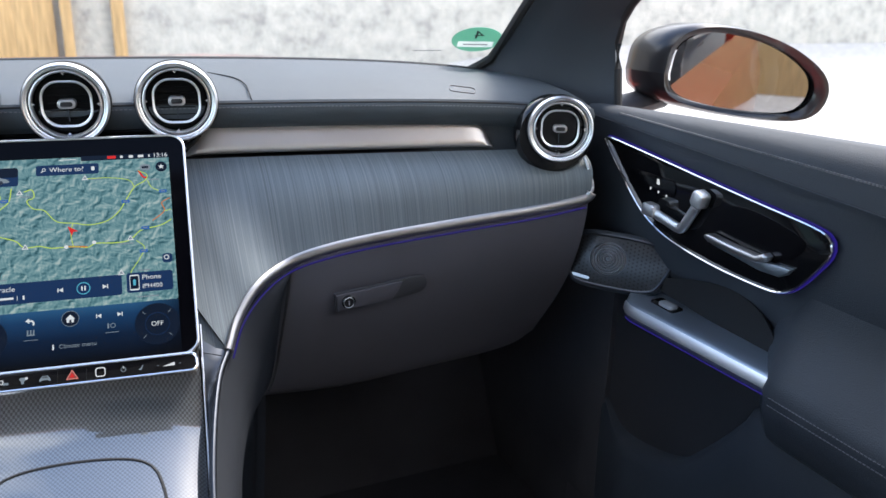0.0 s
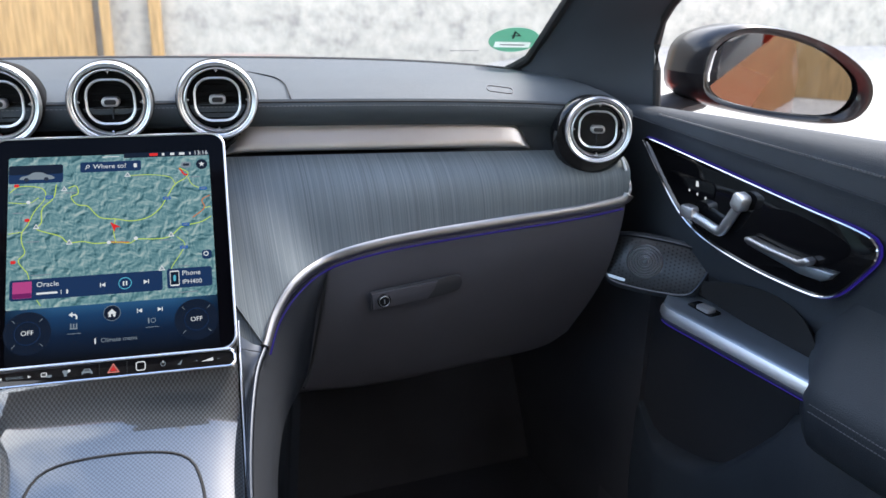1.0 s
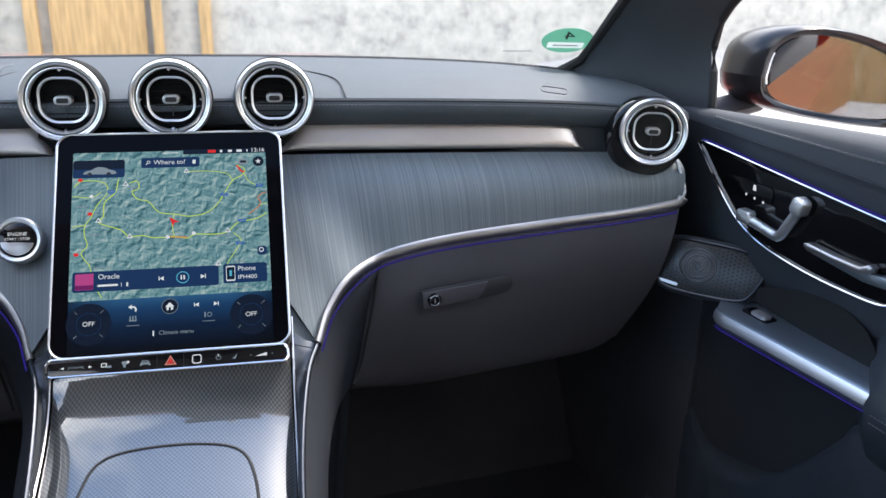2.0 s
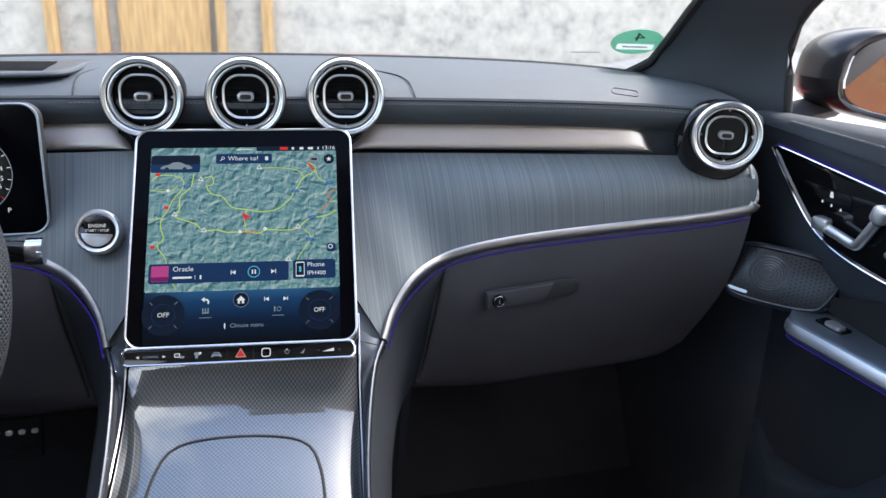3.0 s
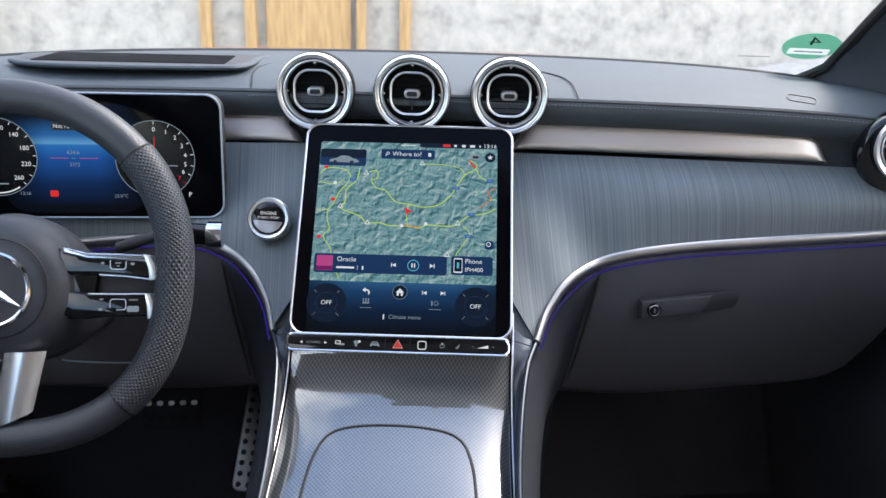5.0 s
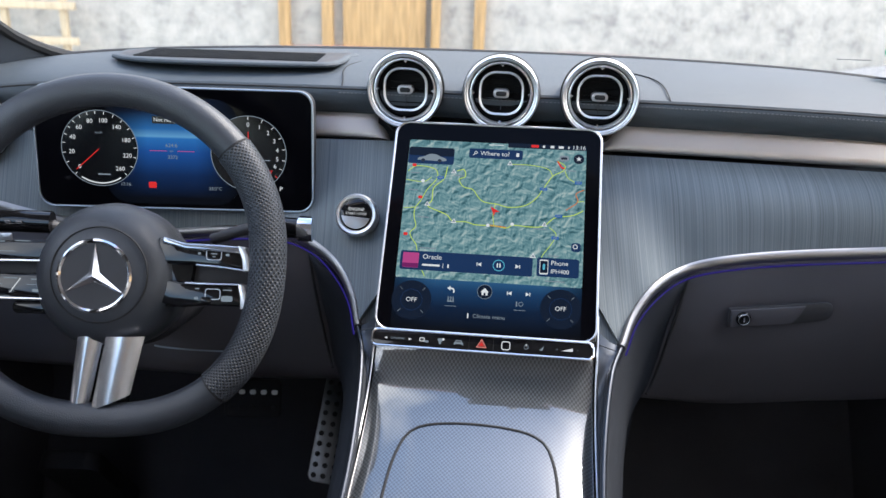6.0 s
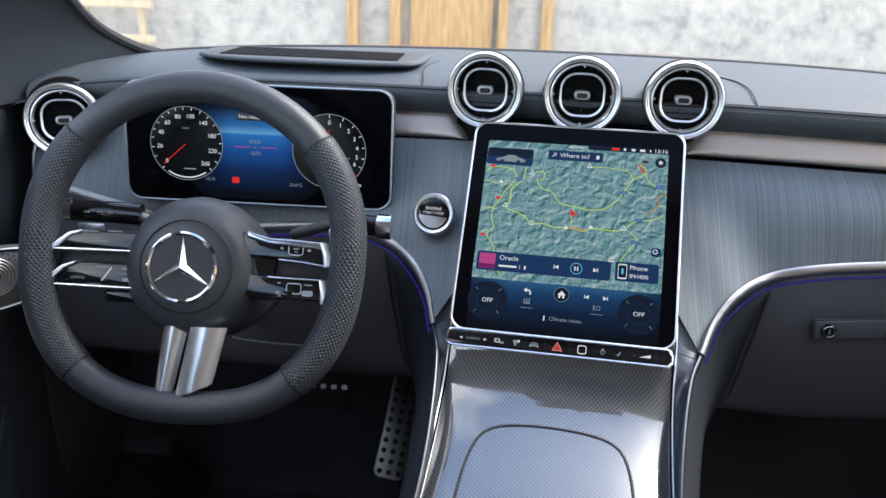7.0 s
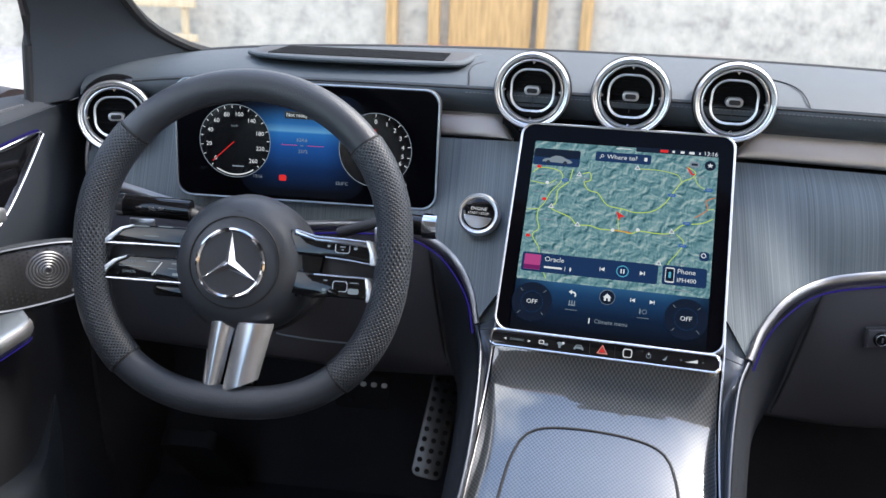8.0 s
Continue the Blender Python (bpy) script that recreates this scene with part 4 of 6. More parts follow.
rim_piece(40, 140, RIM_LEATHER, "rim_top", "smooth leather upper rim")
rim_piece(140.5, 229, PERFORATED, "grip", "perforated leather grip", 1.10)
rim_piece(-49, 39.5, PERFORATED, "grip", "perforated leather grip", 1.10)
rim_piece(229.5, 310.5, RIM_LEATHER, "rim_bottom", "smooth leather flat lower rim")
part("hub", lathe([(0, 0.052), (0.035, 0.051), (0.054, 0.047), (0.067, 0.038), (0.0755, 0.022), (0.0785, 0.002), (0.077, -0.025), (0.058, -0.055), (0, -0.055)], 56), RIM_LEATHER, wheel, "round padded hub", m=at(-0.001, -0.029, -0.034))

# ---- inside of the footwell and roof ----
for s in (-1, 1):
    part("kick_panel", sheet([[(s * (0.742 if s > 0 else 0.775), y, z) for y in (0.70 if s > 0 else 0.86, 0.98, 1.2)] for z in (1.05, 0.8, 0.3)], 0.02), CARPET, car)
over = part("overhead_console", moved(slab(smooth_outline([(-0.10, 0.13), (0.10, 0.13), (0.125, 0.0), (0.11, -0.13), (-0.11, -0.13), (-0.125, 0.0)], 40), 0.05, 0.015, 3), pose(0.0, 0.33, 1.505, 188, 0, 0)), DARK, car, "overhead lamp console")
mirror = thing("rear_mirror", "black interior mirror on the windscreen header", "mirror", m=facing((0.03, 0.47, 1.40), (-0.2, -0.95, -0.12)))
part("housing", slab(rounded(0.24, 0.065, 0.028, 8), 0.03, 0.006), DARK, mirror, m=at(0, 0, -0.03))
part("mirror_face", slab(rounded(0.228, 0.054, 0.024, 8), 0.001), MIRROR_GLASS, mirror, m=at(0, 0, 0.0005))
part("stalk", tube([(0, 0.02, -0.02), (0, 0.05, -0.04), (0, 0.09, -0.04)], 0.012), DARK, mirror)

# ---- screen contents ----
def flat(w, h, r, u, v, mat, name, parent=screen, lift=0.0006, turn=0):
    return part(name, slab(rounded(w, h, r, 4), 0.0002), mat, parent, m=at(u, v, lift, turn))


def icon(points, u, v, mat, name, parent=screen, lift=0.0010, size=1.0):
    return part(name, slab([(x * size, y * size) for x, y in points], 0.0002), mat, parent, m=at(u, v, lift))


def ring(r, w, u, v, mat, name, parent=screen, lift=0.0010, n=40):
    return part(name, lathe([(r, 0), (r, 0.0002), (r - w, 0.0002), (r - w, 0)], n, True), mat, parent, m=at(u, v, lift))


def disc(r, u, v, mat, name, parent=screen, lift=0.0008, n=32):
    return part(name, lathe([(0, 0), (r, 0), (r, 0.0002), (0, 0.0002)], n), mat, parent, m=at(u, v, lift))


def road(points, w, mat, name="map_road"):
    w *= 1.1
    p = spl([(u / 1000, v / 1000) for u, v in points], 10 * len(points))
    p = [q for q in p if -0.1030 < q[0] < 0.1078 and 0.013 < q[1] < 0.185]
    left, right = [], []
    for i, q in enumerate(p):
        t = p[min(i + 1, len(p) - 1)] - p[max(i - 1, 0)]
        t = t / max(1e-9, np.linalg.norm(t))
        left.append((q[0] - t[1] * w / 2, q[1] + t[0] * w / 2, 0))
        right.append((q[0] + t[1] * w / 2, q[1] - t[0] * w / 2, 0))
    part(name, sheet([left, right]), mat, screen, m=at(0, 0, 0.0006))


road([(-102, 144), (-93, 151), (-75, 150), (-67, 145), (-67, 135), (-77, 121), (-83, 107), (-89, 97), (-89, 86), (-86, 74), (-92, 65), (-83, 51)], 0.00094, ROAD_UI)
road([(-55, 152), (-58, 136), (-69, 124), (-70, 108), (-74, 100), (-52, 91), (-43, 83), (-28, 83), (-16, 80), (5, 80), (19, 78), (28, 82), (46, 81), (62, 83), (75, 94), (95, 98), (111, 107)], 0.00108, ROAD_UI)
road([(-43, 147), (-35, 149), (-33, 140), (-40, 136), (-34, 127), (-23, 124), (-15, 114), (-8, 109), (7, 107), (21, 104), (39, 107), (52, 117), (60, 130), (70, 146), (81, 153), (84, 160), (75, 166)], 0.00101, ROAD_UI)
for pts in ([(19, 159), (43, 159), (64, 155), (70, 146)], [(5, 107), (3, 94), (5, 80)], [(84, 154), (88, 145), (99, 138)], [(100, 115), (110, 117)], [(69, 82), (77, 73), (71, 60), (62, 46), (58, 30)], [(-104, 133), (-83, 131), (-73, 137)], [(-106, 96), (-89, 98)], [(-83, 51), (-78, 30), (-70, 14)]):
    road(pts, 0.00079, ROAD_UI)
road([(108, 131), (98, 125), (100, 115), (87, 104)], 0.00094, ORANGE_UI)
road([(-2, 80.5), (10, 79.5), (19, 78.5)], 0.00158, ORANGE_UI)
road([(75, 166), (80, 158), (84, 157)], 0.0018, RED_UI)
for u, v in ((-47, 146), (19, 160), (-75, 103), (-42, 83), (63, 85), (52, 46)):
    icon([(-0.0034, -0.0025), (0.0034, -0.0025), (0, 0.0035)], u / 1000, v / 1000, WHITE_UI, "map_sign")
    icon([(-0.0019, -0.0016), (0.0019, -0.0016), (0, 0.0019)], u / 1000, v / 1000, GREY_UI, "map_sign", lift=0.0013)
for u, v in ((-62, 137), (60, 129), (100, 139), (79, 96), (76, 69)):
    flat(0.0085, 0.0036, 0.001, u / 1000, v / 1000, BLUE_UI, "map_shield", lift=0.0010)
    flat(0.005, 0.0010, 0.0003, u / 1000, v / 1000, GREY_UI, "map_shield_bar", lift=0.0013)
for u, v in ((-95, 152), (-84, 111), (-97, 64)):
    flat(0.005, 0.0036, 0.0014, u / 1000, v / 1000, RED_UI, "map_shield", lift=0.0010)
for u, v in ((-83, 132), (-2, 80), (26, 83)):
    disc(0.0021, u / 1000, v / 1000, WHITE_UI, "map_pin", lift=0.0010, n=16)
for u, v, w in ((-93, 142, 10), (30, 158, 12), (92, 154, 10), (-93, 120, 11), (-78, 86, 13), (58, 79, 16), (-40, 141, 12), (-70, 48, 20), (75, 47, 12), (78, 17, 22)):
    flat(w / 1000, 0.0011, 0.0003, u / 1000, v / 1000, GREY_UI, "map_name_bar", lift=0.0008)
icon([(-0.0045, 0.0055), (0.006, -0.0005), (0.0008, -0.0012), (-0.0005, -0.006)], 0.0045, 0.0978, RED_UI, "position_arrow", lift=0.0014)

flat(0.055, 0.0215, 0.0025, -0.0757, 0.1652, NAVY_UI, "car_tile")
flat(0.0545, 0.011, 0.0025, -0.0757, 0.1705, DIM_UI, "car_tile", lift=0.0009)
icon(smooth_outline([(-0.0165, -0.002), (-0.015, 0.0012), (-0.008, 0.003), (-0.002, 0.0062), (0.006, 0.0058), (0.0115, 0.003), (0.0165, 0.0015), (0.0165, -0.0025)], 32), -0.0757, 0.161, GREY_UI, "car_shape", lift=0.0012)
for du in (-0.0095, 0.0105):
    disc(0.0024, -0.0757 + du, 0.1585, BLACK_UI, "car_shape", lift=0.0015, n=18)
flat(0.064, 0.0125, 0.0022, 0.0015, 0.1712, NAVY_UI, "search_field")
lettering("Where to?", 0.0080, WHITE_UI, screen, at(0.0005, 0.1712, 0.0012))
ring(0.0019, 0.0006, -0.0225, 0.1720, WHITE_UI, "search_lens", n=20)
flat(0.0030, 0.0008, 0.0003, -0.0245, 0.1697, WHITE_UI, "search_lens", lift=0.0010, turn=45)
flat(0.0035, 0.0048, 0.0008, 0.0275, 0.1712, WHITE_UI, "pump_mark", lift=0.0010)
flat(0.0178, 0.0008, 0.0003, 0.0015, 0.1832, WHITE_UI, "pull_bar")
flat(0.093, 0.006, 0.001, 0.062, 0.1838, DIM_UI, "status_bar", lift=0.0006)
lettering("13:16", 0.0072, WHITE_UI, screen, at(0.0995, 0.1840, 0.0012))
flat(0.009, 0.0034, 0.0005, 0.0475, 0.1838, RED_UI, "status_mark", lift=0.0010)
for u, w in ((0.058, 0.0028), (0.068, 0.0045), (0.0785, 0.006), (0.0875, 0.0015)):
    flat(w, 0.0030, 0.0005, u, 0.1838, WHITE_UI, "status_mark", lift=0.0010)
disc(0.0062, 0.0998, 0.1695, DIM_UI, "favourite_button")
star = []
for k in range(10):
    r_, a_ = (0.0034 if k % 2 == 0 else 0.0014), radians(90 + 36 * k)
    star.append((r_ * math.cos(a_), r_ * math.sin(a_)))
icon(star, 0.0998, 0.1695, WHITE_UI, "favourite_star", lift=0.0012)
flat(0.0115, 0.0075, 0.0036, 0.0825, 0.1695, GREY_UI, "traffic_button", lift=0.0008)
flat(0.0072, 0.0030, 0.0013, 0.0825, 0.1695, BLACK_UI, "traffic_button", lift=0.0012)
flat(0.0105, 0.0105, 0.003, 0.1000, 0.0590, NAVY_UI, "view_button")
ring(0.0028, 0.0009, 0.0992, 0.0598, WHITE_UI, "view_ring", n=24)

flat(0.152, 0.0228, 0.0028, -0.0240, 0.0325, NAVY_UI, "player_tile")
part("album_cover", slab(rounded(0.0185, 0.0180, 0.0008, 2), 0.0002), PINK_UI, screen, m=at(-0.0878, 0.0325, 0.0010))
flat(0.0185, 0.0050, 0.0006, -0.0878, 0.0262, glow("ui_plum", (0.22, 0.02, 0.16), 0.7), "album_cover", lift=0.0013)
lettering("Oracle", 0.0080, WHITE_UI, screen, at(-0.0742, 0.0372, 0.0012), "LEFT")
flat(0.0205, 0.0022, 0.0005, -0.0638, 0.0275, WHITE_UI, "name_bar", lift=0.0010)
flat(0.0005, 0.0050, 0.0002, -0.0500, 0.0275, WHITE_UI, "divider", lift=0.0010)
flat(0.0018, 0.0046, 0.0006, -0.0440, 0.0275, WHITE_UI, "wireless_mark", lift=0.0010)


def skip(u, v, s, k=1.0):
    icon([(-0.0026 * s * k, 0.0), (0.0018 * s * k, 0.0024 * k), (0.0018 * s * k, -0.0024 * k)][::s], u, v, WHITE_UI, "skip_mark")
    flat(0.0009 * k, 0.0048 * k, 0.0002, u - 0.0031 * s * k, v, WHITE_UI, "skip_mark", lift=0.0010)


skip(-0.008, 0.0320, 1)
skip(0.0345, 0.0320, -1)
ring(0.0068, 0.0009, 0.0137, 0.0320, CYAN_UI, "play_ring")
for du in (-0.0015, 0.0015):
    flat(0.0014, 0.0050, 0.0003, 0.0137 + du, 0.0320, WHITE_UI, "pause_bar", lift=0.0010)
flat(0.0475, 0.0225, 0.0028, 0.0805, 0.0335, NAVY_UI, "phone_tile")
flat(0.0098, 0.0175, 0.0014, 0.0648, 0.0335, WHITE_UI, "phone_shape", lift=0.0009)
flat(0.0084, 0.0145, 0.0008, 0.0648, 0.0335, DIM_UI, "phone_shape", lift=0.0012)
flat(0.0026, 0.0070, 0.0010, 0.0648, 0.0335, CYAN_UI, "phone_shape", lift=0.0015)
lettering("Phone", 0.0078, WHITE_UI, screen, at(0.0725, 0.0385, 0.0012), "LEFT")
lettering("IPH400", 0.0070, WHITE_UI, screen, at(0.0725, 0.0285, 0.0012), "LEFT")

for u in (-0.0823, 0.0855):
    disc(0.0228, u, -0.0145, DIM_UI, "climate_dial", lift=0.0006, n=48)
    ring(0.0125, 0.0005, u, -0.0145, NAVY_UI, "climate_ring")
    lettering("OFF", 0.0072, WHITE_UI, screen, at(u, -0.0145, 0.0012))
    for a in (45, 135, 225, 315):
        flat(0.0045, 0.0005, 0.0002, u + 0.0185 * math.cos(radians(a)), -0.0145 + 0.0185 * math.sin(radians(a)), GREY_UI, "climate_spoke", lift=0.0010, turn=a)
disc(0.0085, 0.0, 0.0, DIM_UI, "home_button", n=40)
ring(0.0085, 0.0004, 0.0, 0.0, GREY_UI, "home_button", lift=0.0010)
icon([(-0.0046, -0.0004), (-0.0034, -0.0004), (-0.0034, -0.0042), (-0.0011, -0.0042), (-0.0011, -0.0012), (0.0011, -0.0012), (0.0011, -0.0042), (0.0034, -0.0042), (0.0034, -0.0004), (0.0046, -0.0004), (0, 0.0044)], 0, 0, WHITE_UI, "home_shape", lift=0.0012)
icon([(-0.0048, 0.0014), (-0.0012, 0.0042), (-0.0012, 0.0022), (0.0022, 0.0018), (0.0040, -0.0012), (0.0030, -0.0042), (0.0018, -0.0032), (0.0022, -0.0014), (0.0012, 0.0002), (-0.0012, 0.0006), (-0.0012, -0.0014)], -0.0378, 0.0002, WHITE_UI, "back_arrow")
skip(0.0285, 0.0, 1, 0.95)
skip(0.0478, 0.0, -1, 0.95)
for du in (-0.0028, 0, 0.0028):
    flat(0.0012, 0.0062, 0.0004, -0.0378 + du, -0.0112, GREY_UI, "seat_mark", lift=0.0010)
flat(0.0075, 0.0012, 0.0004, -0.0378, -0.0136, GREY_UI, "seat_mark", lift=0.0010)
flat(0.0014, 0.0060, 0.0006, 0.0365, -0.0118, GREY_UI, "heat_mark", lift=0.0010)
ring(0.0026, 0.0006, 0.0412, -0.0118, GREY_UI, "heat_mark", n=20)
for u in (-0.0378, 0.0402):
    flat(0.0135, 0.0005, 0.0002, u, -0.0190, GREY_UI, "underline", lift=0.0010)
lettering("Climate menu", 0.0064, GREY_UI, screen, at(0.0065, -0.0290, 0.0012))
flat(0.0014, 0.0060, 0.0006, -0.0170, -0.0290, WHITE_UI, "thermometer_mark", lift=0.0010)

# marks on the switch bar
SV, SL = -0.0605, 0.0034
lettering("DYNAMIC", 0.0036, GREY_UI, strip, at(-0.0925, SV, SL + 0.0002))
for u, s in ((-0.1060, 1), (-0.0790, -1)):
    icon([(-0.0018 * s, 0), (0.0014 * s, 0.0014), (0.0014 * s, -0.0014)][::s], u, SV, WHITE_UI, "arrow_mark", strip, SL)
# camera, seat and car symbols
flat(0.0058, 0.0044, 0.0010, -0.0655, SV + 0.0006, WHITE_UI, "camera_mark", strip, SL)
flat(0.0040, 0.0028, 0.0006, -0.0655, SV + 0.0006, RUBBER, "camera_mark", strip, SL + 0.0003)
flat(0.0050, 0.0024, 0.0008, -0.0605, SV - 0.0014, GREY_UI, "camera_mark", strip, SL + 0.0002)
icon([(-0.0034, 0.0020), (-0.0014, 0.0034), (0.0022, 0.0028), (0.0030, 0.0004), (0.0008, -0.0008), (0.0012, -0.0032), (-0.0014, -0.0034), (-0.0018, -0.0006)], -0.0450, SV, GREY_UI, "seat_symbol", strip, SL)
disc(0.0014, -0.0418, SV + 0.0022, WHITE_UI, "seat_symbol", strip, SL, 14)
icon([(-0.0052, -0.0008), (-0.0040, 0.0004), (-0.0028, 0.0026), (0.0028, 0.0026), (0.0040, 0.0004), (0.0052, -0.0008), (0.0052, -0.0030), (0.0036, -0.0030), (0.0034, -0.0018), (-0.0034, -0.0018), (-0.0036, -0.0030), (-0.0052, -0.0030)], -0.0247, SV, GREY_UI, "car_mark", strip, SL)
icon([(-0.0030, 0.0004), (-0.0021, 0.0018), (0.0021, 0.0018), (0.0030, 0.0004)], -0.0247, SV, RUBBER, "car_mark", strip, SL + 0.0003)
icon([(-0.0060, -0.0042), (0.0060, -0.0042), (0, 0.0060)], 0.0007, SV, glow("hazard_red", (0.8, 0.28, 0.24), 0.8), "hazard_mark", strip, SL)
icon([(-0.0042, -0.0031), (0.0042, -0.0031), (0, 0.0040)], 0.0007, SV, RUBBER, "hazard_mark", strip, SL + 0.0003)
icon([(-0.0030, -0.0024), (0.0030, -0.0024), (0, 0.0027)], 0.0007, SV, RED_UI, "hazard_mark", strip, SL + 0.0006)
part("scan_frame", ring_slab(rounded(0.0098, 0.0098, 0.0026, 5), rounded(0.0078, 0.0078, 0.0018, 5), 0.0004), WHITE_UI, strip, m=at(0.0275, SV, SL))
ring(0.0026, 0.0006, 0.0497, SV, GREY_UI, "power_mark", strip, SL, 20)
flat(0.0006, 0.0028, 0.0002, 0.0497, SV + 0.0022, WHITE_UI, "power_mark", strip, SL + 0.0003)
icon([(-0.003, -0.002), (-0.0006, -0.0012), (0.0028, 0.0030), (0.0018, -0.0004), (0.0006, -0.0028)], 0.0665, SV, GREY_UI, "mute_mark", strip, SL)
icon([(-0.0065, -0.0016), (0.0060, -0.0016), (0.0060, 0.0020)], 0.0945, SV, WHITE_UI, "volume_wedge", strip, SL)
for u in (0.0835, 0.1060):
    flat(0.0018, 0.0006, 0.0002, u, SV, GREY_UI, "volume_mark", strip, SL)
for u in (-0.0130, 0.0140):
    flat(0.0004, 0.0130, 0.0001, u, SV, RUBBER, "switch_gap", strip, SL)

# ---- driver display contents ----
def gradient_glow(name, stops, axis, lo, hi, strength, fade=None):
    """Glow that runs through colour stops along one local axis."""
    m = glow(name, (0, 0, 0), strength)
    n, l = m.node_tree.nodes, m.node_tree.links
    tc, sep, mr, ramp = n.new("ShaderNodeTexCoord"), n.new("ShaderNodeSeparateXYZ"), n.new("ShaderNodeMapRange"), n.new("ShaderNodeValToRGB")
    l.new(tc.outputs["Object"], sep.inputs[0])
    l.new(sep.outputs[axis], mr.inputs[0])
    mr.inputs["From Min"].default_value, mr.inputs["From Max"].default_value = lo, hi
    l.new(mr.outputs[0], ramp.inputs[0])
    e = ramp.color_ramp.elements
    e[0].position, e[0].color = stops[0][0], (*stops[0][1], 1)
    e[1].position, e[1].color = stops[-1][0], (*stops[-1][1], 1)
    for p_, c_ in stops[1:-1]:
        ramp.color_ramp.elements.new(p_).color = (*c_, 1)
    if fade:
        ab, fr, mx = n.new("ShaderNodeMath"), n.new("ShaderNodeMapRange"), n.new("ShaderNodeMix")
        ab.operation, mx.data_type = "ABSOLUTE", "RGBA"
        l.new(sep.outputs[0], ab.inputs[0])
        l.new(ab.outputs[0], fr.inputs[0])
        fr.inputs["From Min"].default_value, fr.inputs["From Max"].default_value = fade
        l.new(fr.outputs[0], mx.inputs[0])
        l.new(ramp.outputs[0], mx.inputs[6])
        mx.inputs[7].default_value = (0.001, 0.002, 0.005, 1)
        l.new(mx.outputs[2], n["Principled BSDF"].inputs["Emission Color"])
    else:
        l.new(ramp.outputs[0], n["Principled BSDF"].inputs["Emission Color"])
    return m


CLUSTER_BLUE = gradient_glow("cluster_blue", [(0.0, (0.002, 0.003, 0.006)), (0.25, (0.004, 0.02, 0.08)), (0.5, (0.01, 0.07, 0.28)), (0.64, (0.02, 0.14, 0.42)), (0.66, (0.10, 0.30, 0.55)), (0.74, (0.02, 0.12, 0.34)), (0.92, (0.004, 0.01, 0.03))], 1, -0.06, 0.06, 1.0, (0.030, 0.080))
CLIMATE_BLUE = gradient_glow("climate_blue", [(0.0, (0.002, 0.004, 0.009)), (0.45, (0.005, 0.02, 0.06)), (0.8, (0.012, 0.06, 0.17)), (1.0, (0.03, 0.13, 0.30))], 1, -0.029, 0.029, 0.68, (0.060, 0.125))
for ob in screen.children:
    if ob.name.startswith("climate_bar"):
        ob.data.materials[0] = CLIMATE_BLUE
part("centre_picture", slab(rounded(0.17, 0.135, 0.03, 6), 0.0003), CLUSTER_BLUE, cluster, "blue horizon picture", m=at(-0.004, 0.0, 0.0002))
GAUGES = ((-0.0945, 0.002), (0.0935, 0.0005))
for gu, gv in GAUGES:
    disc(0.0478, gu, gv, BLACK_UI, "gauge_face", cluster, 0.0006, 48)
    ring(0.0482, 0.0008, gu, gv, GREY_UI, "gauge_ring", cluster, 0.0010, 64)


def polar(gu, gv, r, a):
    return gu + r * math.cos(radians(a)), gv + r * math.sin(radians(a))


for text, a in (("0", 222), ("20", 188), ("40", 158), ("60", 133), ("80", 107), ("100", 80), ("140", 50), ("180", 18), ("220", -14), ("260", -46)):
    lettering(text, 0.0078, WHITE_UI, cluster, at(*polar(*GAUGES[0], 0.0355, a), 0.0014))
for text, a in (("0", 90), ("1", 67), ("2", 47), ("3", 27), ("4", 8), ("5", -10), ("6", -25), ("7", -40), ("8", -54)):
    lettering(text, 0.0078, RED_UI if text in "78" else WHITE_UI, cluster, at(*polar(*GAUGES[1], 0.0368, a), 0.0014))
for a in (226, 204, 188, 172, 158, 145, 133, 120, 107, 94, 80, 65, 50, 34, 18, 2, -14, -30, -46):
    flat(0.0036, 0.0008, 0.0002, *polar(*GAUGES[0], 0.0450, a), WHITE_UI, "gauge_tick", cluster, 0.0012, a)
for a in (90, 67, 47, 27, 8, -10, -25, -40, -54):
    flat(0.0040, 0.0008, 0.0002, *polar(*GAUGES[1], 0.0450, a), RED_UI if a < -30 else WHITE_UI, "gauge_tick", cluster, 0.0012, a)
flat(0.040, 0.0010, 0.0003, *polar(*GAUGES[0], 0.021, 222), RED_UI, "needle", cluster, 0.0016, 222)
flat(0.024, 0.0010, 0.0003, *polar(*GAUGES[1], 0.016, 90), RED_UI, "needle", cluster, 0.0016, 90)
part("fuel_arc", sheet([[(*polar(0, 0, 0.0452, a), 0) for a in range(236, 305, 4)], [(*polar(0, 0, 0.0436, a), 0) for a in range(236, 305, 4)]]), WHITE_UI, cluster, m=at(*GAUGES[0], 0.0014))
flat(0.016, 0.0016, 0.0004, GAUGES[0][0] + 0.004, GAUGES[0][1] - 0.033, GREY_UI, "fuel_bar", cluster, 0.0012)
lettering("km/h", 0.0045, GREY_UI, cluster, at(GAUGES[0][0], GAUGES[0][1] + 0.020, 0.0014))
flat(0.014, 0.0012, 0.0003, GAUGES[1][0] + 0.020, GAUGES[1][1] - 0.008, GREY_UI, "unit_bar", cluster, 0.0012)
flat(0.046, 0.0095, 0.0014, -0.004, 0.040, BLACK_UI, "message_box", cluster, 0.0008)
lettering("Not ready to", 0.0068, WHITE_UI, cluster, at(-0.025, 0.040, 0.0014), "LEFT")
lettering("624.6", 0.0068, GREY_UI, cluster, at(-0.004, 0.008, 0.0010))
lettering("km", 0.0036, GREY_UI, cluster, at(-0.004, 0.001, 0.0010))
